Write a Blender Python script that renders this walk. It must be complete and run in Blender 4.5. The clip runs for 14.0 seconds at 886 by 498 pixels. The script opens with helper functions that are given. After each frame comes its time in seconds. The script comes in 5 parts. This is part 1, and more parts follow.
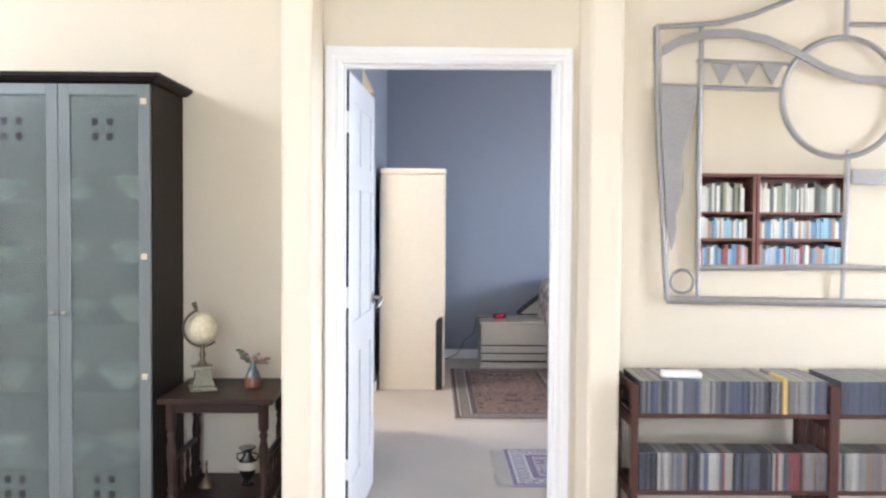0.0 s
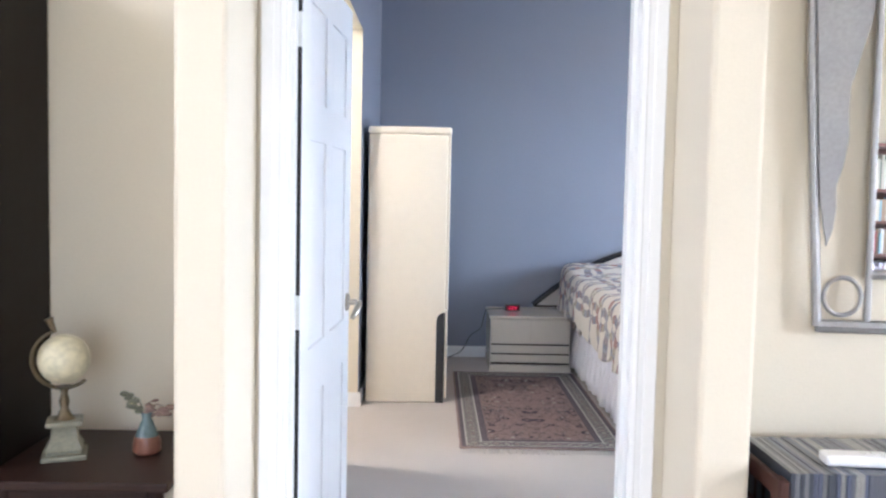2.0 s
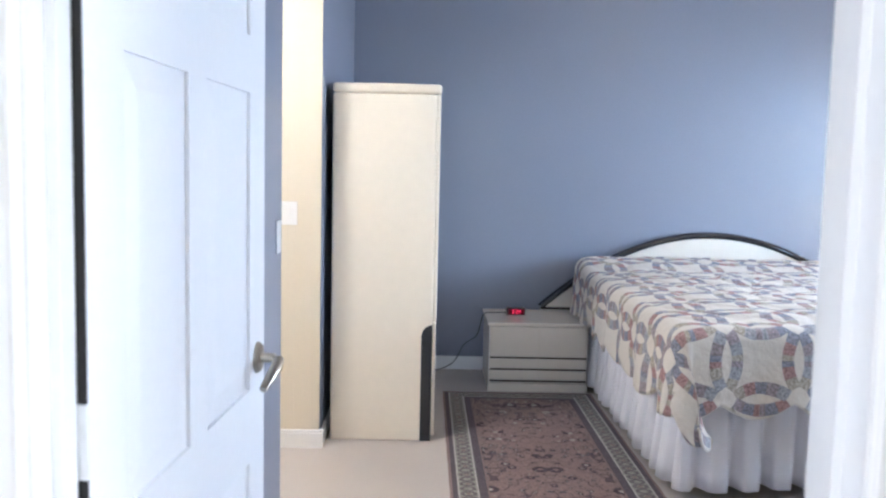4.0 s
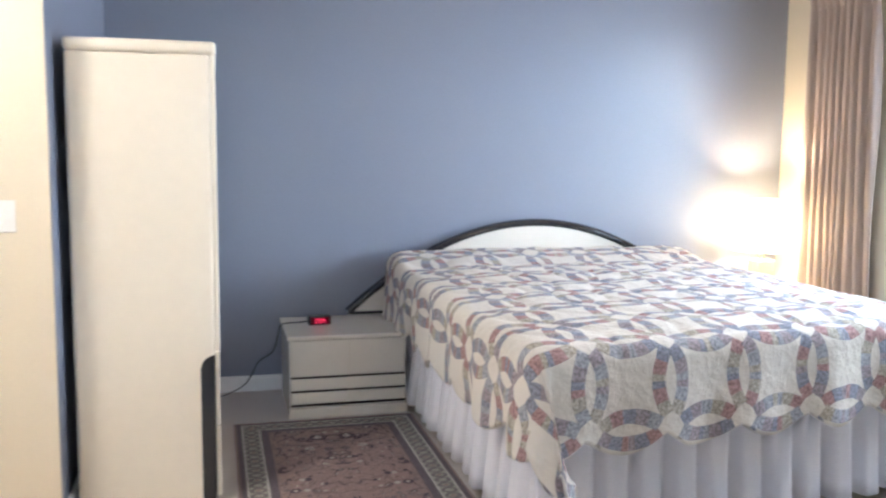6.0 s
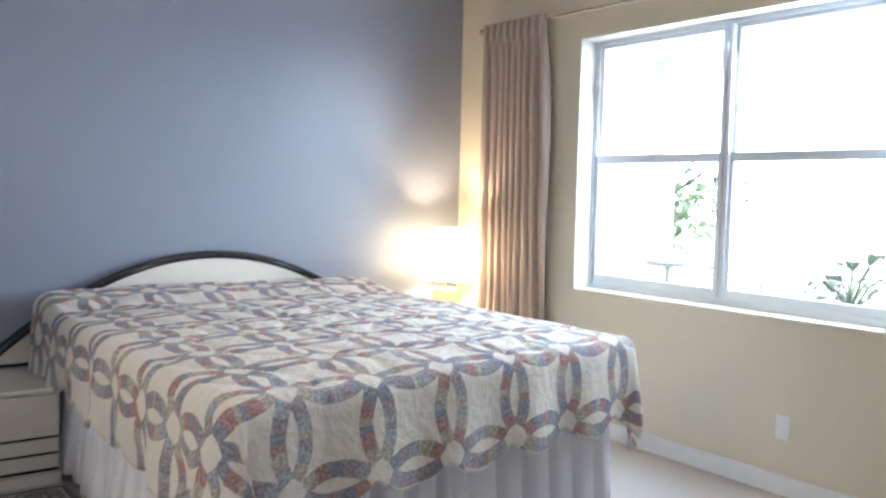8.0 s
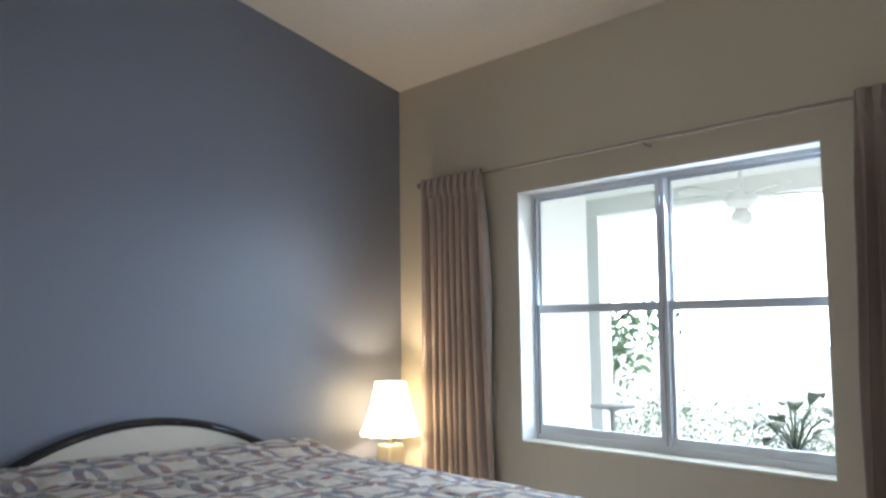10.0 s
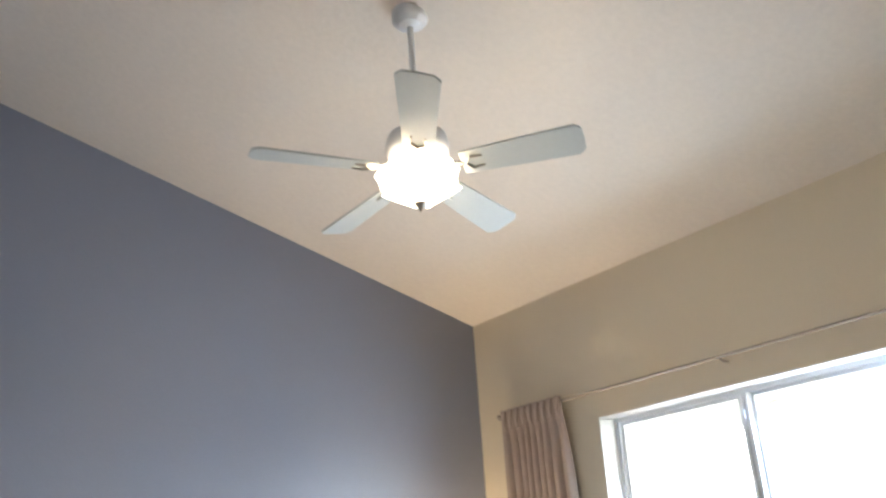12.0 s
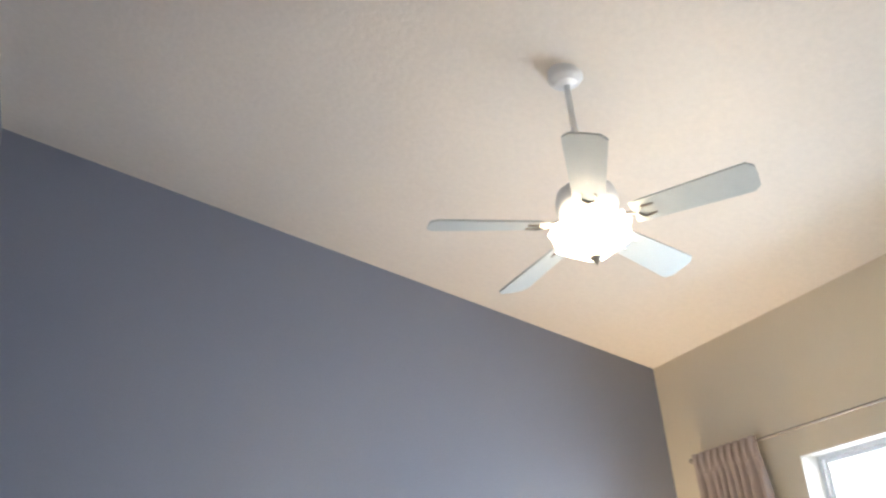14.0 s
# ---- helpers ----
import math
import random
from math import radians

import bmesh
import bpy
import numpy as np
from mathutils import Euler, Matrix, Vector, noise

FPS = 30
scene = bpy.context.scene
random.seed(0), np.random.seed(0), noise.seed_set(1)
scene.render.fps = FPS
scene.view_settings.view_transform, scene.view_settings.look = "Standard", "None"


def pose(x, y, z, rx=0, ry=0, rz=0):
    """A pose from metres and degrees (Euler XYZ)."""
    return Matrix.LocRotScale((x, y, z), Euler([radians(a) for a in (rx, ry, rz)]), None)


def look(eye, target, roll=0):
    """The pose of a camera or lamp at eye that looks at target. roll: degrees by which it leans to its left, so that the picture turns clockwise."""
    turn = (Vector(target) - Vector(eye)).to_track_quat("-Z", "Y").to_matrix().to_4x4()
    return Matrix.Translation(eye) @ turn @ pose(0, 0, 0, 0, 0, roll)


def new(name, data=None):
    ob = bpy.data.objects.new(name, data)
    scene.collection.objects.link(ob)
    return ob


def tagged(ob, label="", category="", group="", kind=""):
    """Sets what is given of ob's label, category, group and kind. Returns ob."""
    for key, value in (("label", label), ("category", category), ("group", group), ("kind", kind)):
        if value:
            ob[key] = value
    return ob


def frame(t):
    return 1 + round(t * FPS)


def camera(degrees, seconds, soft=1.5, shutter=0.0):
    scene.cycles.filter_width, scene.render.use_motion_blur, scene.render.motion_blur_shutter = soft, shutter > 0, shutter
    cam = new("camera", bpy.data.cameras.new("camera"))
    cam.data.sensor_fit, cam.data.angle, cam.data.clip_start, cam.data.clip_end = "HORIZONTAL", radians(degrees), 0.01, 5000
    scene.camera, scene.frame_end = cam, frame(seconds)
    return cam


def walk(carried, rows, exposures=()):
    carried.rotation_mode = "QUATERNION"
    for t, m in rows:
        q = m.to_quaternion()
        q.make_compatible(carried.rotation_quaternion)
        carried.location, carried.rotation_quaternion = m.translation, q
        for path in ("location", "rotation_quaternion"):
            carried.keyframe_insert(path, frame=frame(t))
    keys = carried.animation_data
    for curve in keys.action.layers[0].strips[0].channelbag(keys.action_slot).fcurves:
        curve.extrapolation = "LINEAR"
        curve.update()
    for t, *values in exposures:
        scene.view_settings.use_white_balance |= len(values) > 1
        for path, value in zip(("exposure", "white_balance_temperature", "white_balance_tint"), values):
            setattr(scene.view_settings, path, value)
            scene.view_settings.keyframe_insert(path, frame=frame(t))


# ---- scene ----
cam = camera(54.1, 14.0, soft=2.3, shutter=0.5)
PATH = [
    (0, (-0.054, 0.405, 1.405), (-0.034, 2.403, 1.335), 0.4),
    (0.5, (-0.046, 0.735, 1.397), (-0.078, 2.733, 1.301), 1.0),
    (1, (-0.06, 1.091, 1.406), (-0.084, 3.087, 1.29), 1.4),
    (1.5, (-0.081, 1.421, 1.394), (-0.043, 3.418, 1.291), 1.2),
    (2, (-0.064, 1.803, 1.396), (-0.043, 3.799, 1.264), 1.2),
    (4.3, (-0.031, 3.265, 1.389), (0.018, 5.256, 1.207), 1.2),
    (4.5, (-0.044, 3.366, 1.374), (0.036, 5.357, 1.201), 0.5),
    (5, (-0.042, 3.624, 1.376), (0.155, 5.607, 1.204), 0.4),
    (5.5, (-0.007, 3.788, 1.359), (0.354, 5.748, 1.187), 0.3),
    (6, (0.025, 4.005, 1.404), (0.533, 5.927, 1.183), 0.6),
    (6.5, (0.001, 4.197, 1.337), (0.686, 6.065, 1.134), 0.7),
    (7, (0.082, 4.28, 1.322), (0.941, 6.077, 1.131), 0.7),
    (7.5, (0.102, 4.332, 1.332), (1.178, 6.008, 1.152), 0.9),
    (10, (0.078, 4.423, 1.484), (1.377, 5.934, 1.658), -0.7),
    (10.5, (0.067, 4.44, 1.429), (1.35, 5.941, 1.748), -0.5),
    (11, (0.076, 4.406, 1.44), (1.314, 5.907, 1.904), -1.4),
    (11.5, (0.051, 4.375, 1.461), (1.235, 5.874, 2.051), -2.6),
    (12, (0.029, 4.347, 1.465), (1.133, 5.861, 2.163), -3.8),
    (12.5, (-0.004, 4.305, 1.462), (1.0, 5.857, 2.226), -4.5),
    (13, (-0.065, 4.274, 1.456), (0.858, 5.86, 2.253), -4.6),
    (13.5, (-0.097, 4.276, 1.472), (0.768, 5.887, 2.281), -5.2),
    (14, (-0.09, 4.295, 1.495), (0.688, 5.947, 2.312), -5.2),
]
FAN_X, FAN_Y = 1.763, 6.85

EXPOSURES = [(0, 1.55, 5900, 13), (2.0, 1.5, 5650, 13), (4.3, 1.45, 5500, 12), (5.6, 1.52, 5800, 12), (6.0, 1.5, 5850, 12), (7.5, 1.2, 5900, 11), (8.6, 0.7, 5950, 10), (10.0, -0.1, 5950, 10), (11.0, 0.15, 6350, 10), (12.0, 1.02, 6500, 12), (14.0, 1.42, 6450, 12)]
walk(cam, [(t, look(eye, target, roll)) for t, eye, target, roll in PATH], EXPOSURES)

# ---- world, sun, lamps ----
world = bpy.data.worlds.new("daylight")
scene.world = world
world.use_nodes = True
wn = world.node_tree.nodes
wn.clear()
sky = wn.new("ShaderNodeTexSky")
sky.sky_type, sky.sun_disc = "NISHITA", False
sky.sun_elevation, sky.sun_rotation = radians(50), radians(100)
bg = wn.new("ShaderNodeBackground")
bg.inputs["Strength"].default_value = 0.15
wo = wn.new("ShaderNodeOutputWorld")
world.node_tree.links.new(sky.outputs[0], bg.inputs[0])
world.node_tree.links.new(bg.outputs[0], wo.inputs[0])


def lamp(name, kind, m, energy, color, **more):
    data = bpy.data.lights.new(name, kind)
    data.energy, data.color = energy, color
    if "size" in more:
        data.shape, data.size, data.size_y = "RECTANGLE", more["size"], more["size_y"]
    if "radius" in more:
        data.shadow_soft_size = more["radius"]
    if "angle" in more:
        data.angle = more["angle"]
    ob = new(name, data)
    ob.matrix_world = m
    return ob


SUN_FROM = (6.0, -1.2, 7.2)
lamp("sun", "SUN", look(SUN_FROM, (0, 0, 0)), 5.0, (1.0, 0.95, 0.88), angle=radians(0.5))
# daylight from the bedroom window and assumed unseen living room openings, one high up
lamp("bedroom_window_light", "AREA", look((4.02, 7.06, 1.55), (0.2, 6.7, 0.35)), 50, (0.64, 0.80, 1.0), size=1.7, size_y=1.35)
lamp("living_unseen_light_back", "AREA", look((-0.45, -1.02, 1.5), (-0.2, 4, 1.3)), 24, (0.92, 0.96, 1.0), size=2.0, size_y=1.9)
lamp("living_unseen_light_left", "AREA", look((-3.46, 2.0, 2.75), (0.6, 3.6, 0.9)), 26, (0.96, 0.97, 1.0), size=1.5, size_y=0.9)
lamp("living_unseen_light_right", "AREA", look((5.12, 1.2, 1.5), (1.5, 3.0, 1.2)), 15, (0.92, 0.96, 1.0), size=1.8, size_y=1.9)
# unseen source added in the passage to brighten jamb, wardrobe and floor
lamp("unseen_passage_light", "AREA", look((-1.25, 6.45, 2.66), (-0.3, 6.9, 0.3)), 46, (1.0, 0.93, 0.82), size=0.5, size_y=0.5)
lamp("fan_bulb", "POINT", pose(FAN_X, FAN_Y, 2.882), 5.5, (1.0, 0.74, 0.50), radius=0.05)
lamp("table_bulb", "POINT", pose(3.435, 8.855, 1.012), 26, (1.0, 0.76, 0.48), radius=0.032)

# ---- materials ----


def nodes_of(name):
    m = bpy.data.materials.new(name)
    m.use_nodes = True
    n, l = m.node_tree.nodes, m.node_tree.links
    return m, n, l, n["Principled BSDF"]


def mat(name, base, rough=0.6, metal=0.0, vary=0.12, scale=3.0, fine=60.0, bump=0.1, depth=0.002, spec=0.5, stretch=None, coat=0.0, emit=None, power=0.0, random_hue=0.0):
    """Two scales of noise over a base colour, with fine relief."""
    m, n, l, p = nodes_of(name)
    co = n.new("ShaderNodeTexCoord")
    src = co.outputs["Object"]
    if stretch:
        mp = n.new("ShaderNodeMapping")
        mp.inputs["Scale"].default_value = stretch
        l.new(src, mp.inputs[0])
        src = mp.outputs[0]
    a, b = n.new("ShaderNodeTexNoise"), n.new("ShaderNodeTexNoise")
    a.inputs["Scale"].default_value, b.inputs["Scale"].default_value = scale, fine
    a.inputs["Detail"].default_value, b.inputs["Detail"].default_value = 4, 3
    l.new(src, a.inputs["Vector"])
    l.new(src, b.inputs["Vector"])
    mix = n.new("ShaderNodeMath")
    mix.operation = "ADD"
    l.new(a.outputs[0], mix.inputs[0])
    l.new(b.outputs[0], mix.inputs[1])
    rng = n.new("ShaderNodeMapRange")
    rng.inputs[1].default_value, rng.inputs[2].default_value = 0.6, 1.4
    rng.inputs[3].default_value, rng.inputs[4].default_value = 1 - vary, 1 + vary
    l.new(mix.outputs[0], rng.inputs[0])
    hsv = n.new("ShaderNodeHueSaturation")
    hsv.inputs["Color"].default_value = (*base, 1)
    l.new(rng.outputs[0], hsv.inputs["Value"])
    if random_hue:
        oi = n.new("ShaderNodeObjectInfo")
        rr = n.new("ShaderNodeMapRange")
        rr.inputs[3].default_value, rr.inputs[4].default_value = 1 - random_hue, 1 + random_hue
        l.new(oi.outputs["Random"], rr.inputs[0])
        mu = n.new("ShaderNodeMath")
        mu.operation = "MULTIPLY"
        l.new(rr.outputs[0], mu.inputs[0])
        l.new(rng.outputs[0], mu.inputs[1])
        l.new(mu.outputs[0], hsv.inputs["Value"])
    l.new(hsv.outputs[0], p.inputs["Base Color"])
    p.inputs["Roughness"].default_value, p.inputs["Metallic"].default_value = rough, metal
    p.inputs["Specular IOR Level"].default_value = spec
    p.inputs["Coat Weight"].default_value = coat
    p.inputs["Coat Roughness"].default_value = 0.08
    if bump:
        bp = n.new("ShaderNodeBump")
        bp.inputs["Strength"].default_value, bp.inputs["Distance"].default_value = bump, depth
        l.new(b.outputs[0], bp.inputs["Height"])
        l.new(bp.outputs[0], p.inputs["Normal"])
    if emit:
        p.inputs["Emission Color"].default_value, p.inputs["Emission Strength"].default_value = (*emit, 1), power
    return m


M_CREAM = mat("cream_paint", (0.72, 0.64, 0.51), 0.55, vary=0.03, scale=0.7, fine=140, bump=0.25, depth=0.0015)
M_BLUE = mat("blue_paint", (0.222, 0.238, 0.295), 0.38, vary=0.05, scale=0.5, fine=90, bump=0.3, depth=0.0015, spec=0.5)
M_SAND = mat("sand_paint", (0.72, 0.64, 0.50), 0.6, vary=0.03, scale=0.7, fine=120, bump=0.25, depth=0.0015)
M_CEIL = mat("knockdown_ceiling", (0.78, 0.71, 0.63), 0.85, vary=0.05, scale=0.8, fine=34, bump=0.42, depth=0.006)
M_CARPET = mat("beige_carpet", (0.56, 0.50, 0.45), 0.95, vary=0.10, scale=1.2, fine=260, bump=0.8, depth=0.004, spec=0.1)
M_TRIM = mat("white_trim", (0.84, 0.83, 0.82), 0.35, vary=0.02, scale=2, fine=60, bump=0.05)
M_DOOR = mat("white_door", (0.86, 0.86, 0.88), 0.4, vary=0.02, scale=2, fine=60, bump=0.06)
M_LACQ = mat("cream_lacquer", (0.80, 0.72, 0.595), 0.42, vary=0.03, scale=1.2, fine=20, bump=0.02, coat=0.12)
M_LACQ2 = mat("pale_lacquer", (0.68, 0.625, 0.545), 0.22, vary=0.03, scale=1.5, fine=20, bump=0.02, coat=0.4)
M_BLACK = mat("black_lacquer", (0.012, 0.012, 0.016), 0.12, vary=0.2, scale=4, fine=60, bump=0.02, coat=0.8)
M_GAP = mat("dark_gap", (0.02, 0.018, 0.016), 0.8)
M_ESPRESSO = mat("espresso_wood", (0.011, 0.008, 0.006), 0.55, spec=0.15, vary=0.3, scale=2, fine=40, bump=0.15, stretch=(6, 6, 0.5))
M_WALNUT = mat("dark_walnut", (0.024, 0.010, 0.007), 0.42, spec=0.3, vary=0.35, scale=3, fine=50, bump=0.15, stretch=(1, 8, 8))
M_SHELFWOOD = mat("red_brown_wood", (0.060, 0.024, 0.018), 0.55, spec=0.25, vary=0.3, scale=3, fine=50, bump=0.12, stretch=(6, 6, 0.6))
M_PEWTER = mat("pewter_metal", (0.34, 0.33, 0.325), 0.58, 1.0, vary=0.15, scale=8, fine=90, bump=0.15)
M_ROD = mat("dull_bronze_rod", (0.36, 0.31, 0.26), 0.45, 0.6, vary=0.1, scale=8, fine=70, bump=0.03)
M_NICKEL = mat("satin_nickel", (0.42, 0.385, 0.33), 0.28, 1.0, vary=0.1, scale=9, fine=90, bump=0.03)
M_STEEL = mat("painted_steel", (0.78, 0.78, 0.76), 0.4, vary=0.05, scale=6, fine=60, bump=0.03)
M_BRASS = mat("aged_brass", (0.17, 0.135, 0.085), 0.4, 0.8, vary=0.3, scale=20, fine=120, bump=0.1)
M_HINGE = mat("beige_plastic", (0.55, 0.47, 0.36), 0.5, vary=0.04)
M_PLATE = mat("white_plastic", (0.82, 0.81, 0.80), 0.35, vary=0.02)
M_DARKPL = mat("dark_plastic", (0.02, 0.02, 0.022), 0.35, vary=0.1)
M_SKIRT = mat("white_cotton_skirt", (0.76, 0.74, 0.775), 0.9, vary=0.05, scale=2, fine=180, bump=0.3, spec=0.1)
M_MATTR = mat("mattress_ticking", (0.7, 0.68, 0.64), 0.9)
M_CURT = mat("taupe_curtain", (0.42, 0.335, 0.285), 0.85, vary=0.10, scale=2, fine=220, bump=0.3, spec=0.15)
M_CURTHEAD = mat("curtain_lining", (0.47, 0.385, 0.33), 0.9, vary=0.06, scale=3, fine=200, bump=0.2)
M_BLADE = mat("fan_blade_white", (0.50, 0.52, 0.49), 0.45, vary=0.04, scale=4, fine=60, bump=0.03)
M_FANMETAL = mat("fan_white_metal", (0.80, 0.80, 0.80), 0.35, vary=0.04)
M_GLOBE = mat("antique_globe", (0.62, 0.57, 0.40), 0.35, vary=0.3, scale=14, fine=60, bump=0.05)
M_STONE = mat("grey_green_stone", (0.24, 0.23, 0.17), 0.6, vary=0.25, scale=18, fine=120, bump=0.3)
M_TEAL = mat("teal_glaze", (0.10, 0.145, 0.15), 0.25, vary=0.3, scale=20, fine=80, bump=0.05)
M_RUST = mat("rust_glaze", (0.17, 0.065, 0.04), 0.3, vary=0.3, scale=20, fine=80, bump=0.05)
M_TWIG = mat("dried_leaf", (0.12, 0.12, 0.08), 0.8, vary=0.3, scale=30, fine=90)
M_BLOOM = mat("dried_flower", (0.20, 0.13, 0.10), 0.8, vary=0.3, scale=30, fine=90)
M_BWVASE = mat("black_vase", (0.015, 0.014, 0.014), 0.15, vary=0.2, coat=0.5)
M_IVORY = mat("ivory_motif", (0.55, 0.50, 0.40), 0.3, vary=0.1)
M_LAMPBASE = mat("yellow_ceramic", (0.60, 0.53, 0.36), 0.3, vary=0.06, scale=10)
M_WHITEHOUSE = mat("white_stucco", (0.82, 0.82, 0.82), 0.8, vary=0.04, scale=2, fine=90, bump=0.3)
M_PAVE = mat("lanai_paver", (0.62, 0.61, 0.58), 0.8, vary=0.1, scale=3, fine=60, bump=0.2)
M_GRASS = mat("lawn", (0.08, 0.13, 0.035), 0.9, vary=0.4, scale=2, fine=60, bump=0.6, depth=0.02)
M_LEAF = mat("green_leaf", (0.16, 0.22, 0.13), 0.5, vary=0.3, scale=6, fine=60, random_hue=0.3)


def through_leaf(m):
    """Half of the light that falls on a leaf comes out on its other side."""
    n, l = m.node_tree.nodes, m.node_tree.links
    p = n["Principled BSDF"]
    tr, mx = n.new("ShaderNodeBsdfTranslucent"), n.new("ShaderNodeMixShader")
    l.new(p.inputs["Base Color"].links[0].from_socket, tr.inputs[0])
    mx.inputs[0].default_value = 0.5
    l.new(p.outputs[0], mx.inputs[1])
    l.new(tr.outputs[0], mx.inputs[2])
    l.new(mx.outputs[0], n["Material Output"].inputs[0])


through_leaf(M_LEAF)
M_DARKLEAF = mat("dark_green_leaf", (0.085, 0.115, 0.08), 0.4, vary=0.3, scale=6, fine=60, random_hue=0.3)
M_BARK = mat("bark", (0.12, 0.09, 0.06), 0.9, vary=0.3, scale=8, fine=60, bump=0.6, depth=0.01)
M_POT = mat("blue_grey_pot", (0.22, 0.26, 0.32), 0.4, vary=0.1)
M_ALU = mat("white_aluminium", (0.74, 0.76, 0.80), 0.35, vary=0.03, scale=5, fine=60, bump=0.03)
M_FRAMEDARK = mat("grey_gasket", (0.22, 0.23, 0.25), 0.5)
M_RED = mat("red_digits", (0.3, 0.01, 0.02), 0.3, emit=(1.0, 0.03, 0.10), power=0.6)
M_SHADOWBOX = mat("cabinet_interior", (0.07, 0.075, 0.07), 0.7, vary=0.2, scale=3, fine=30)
M_FROSTFRAME = mat("grey_metal_frame", (0.145, 0.165, 0.168), 0.4, 0.3, vary=0.05, scale=6, fine=60, bump=0.03)


def sums(n, l):
    def op(kind, a, b=None, c=None):
        nd = n.new("ShaderNodeMath")
        nd.operation = kind
        for slot, v in zip(nd.inputs, (a, b, c)):
            if v is None:
                continue
            if isinstance(v, (int, float)):
                slot.default_value = v
            else:
                l.new(v, slot)
        return nd.outputs[0]
    return op


def frosted():
    m, n, l, p = nodes_of("frosted_glass")
    p.inputs["Base Color"].default_value = (0.40, 0.48, 0.47, 1)
    p.inputs["Roughness"].default_value = 0.27
    p.inputs["Transmission Weight"].default_value = 0.84
    no = n.new("ShaderNodeTexNoise")
    no.inputs["Scale"].default_value = 400
    bp = n.new("ShaderNodeBump")
    bp.inputs["Strength"].default_value, bp.inputs["Distance"].default_value = 0.3, 0.001
    l.new(no.outputs[0], bp.inputs["Height"])
    l.new(bp.outputs[0], p.inputs["Normal"])
    return m


M_FROST = frosted()


def clear_glass():
    m, n, l, p = nodes_of("window_glass")
    n.remove(p)
    op = sums(n, l)
    tr, gl, lw, mx = n.new("ShaderNodeBsdfTransparent"), n.new("ShaderNodeBsdfGlossy"), n.new("ShaderNodeLayerWeight"), n.new("ShaderNodeMixShader")
    tr.inputs[0].default_value = (0.95, 0.98, 0.97, 1)
    gl.inputs["Roughness"].default_value = 0.02
    l.new(op("ADD", op("MULTIPLY", op("POWER", lw.outputs["Facing"], 4.0), 0.3), 0.02), mx.inputs[0])
    l.new(tr.outputs[0], mx.inputs[1])
    l.new(gl.outputs[0], mx.inputs[2])
    l.new(mx.outputs[0], n["Material Output"].inputs[0])
    return m


M_GLASS = clear_glass()
M_MIRROR = mat("silvered_glass", (0.93, 0.95, 0.94), 0.01, 1.0, vary=0.0, bump=0)


def shade_mat(name, color, glow, power, through_it=0.6):
    """A lit shade: cloth or glass that lets its bulb's light through and glows."""
    m, n, l, p = nodes_of(name)
    n.remove(p)
    tr, di, em = n.new("ShaderNodeBsdfTranslucent"), n.new("ShaderNodeBsdfDiffuse"), n.new("ShaderNodeEmission")
    tr.inputs[0].default_value = di.inputs[0].default_value = (*color, 1)
    em.inputs[0].default_value, em.inputs[1].default_value = (*glow, 1), power
    a, b = n.new("ShaderNodeMixShader"), n.new("ShaderNodeAddShader")
    a.inputs[0].default_value = through_it
    l.new(di.outputs[0], a.inputs[1])
    l.new(tr.outputs[0], a.inputs[2])
    l.new(a.outputs[0], b.inputs[0])
    l.new(em.outputs[0], b.inputs[1])
    l.new(b.outputs[0], n["Material Output"].inputs[0])
    return m


M_SHADE = shade_mat("lamp_shade_cloth", (0.85, 0.76, 0.58), (1.0, 0.80, 0.50), 4.2, 0.85)
M_GLASSBELL = shade_mat("frosted_bell_glass", (0.9, 0.85, 0.75), (1.0, 0.86, 0.66), 5.0)


def palette(n, l, factor, stops):
    ramp = n.new("ShaderNodeValToRGB")
    ramp.color_ramp.interpolation = "CONSTANT"
    e = ramp.color_ramp.elements
    while len(e) < len(stops):
        e.new(0.5)
    for el, (at, c) in zip(e, stops):
        el.position, el.color = at, (*c, 1)
    l.new(factor, ramp.inputs[0])
    return ramp.outputs[0]


RING = 0.315


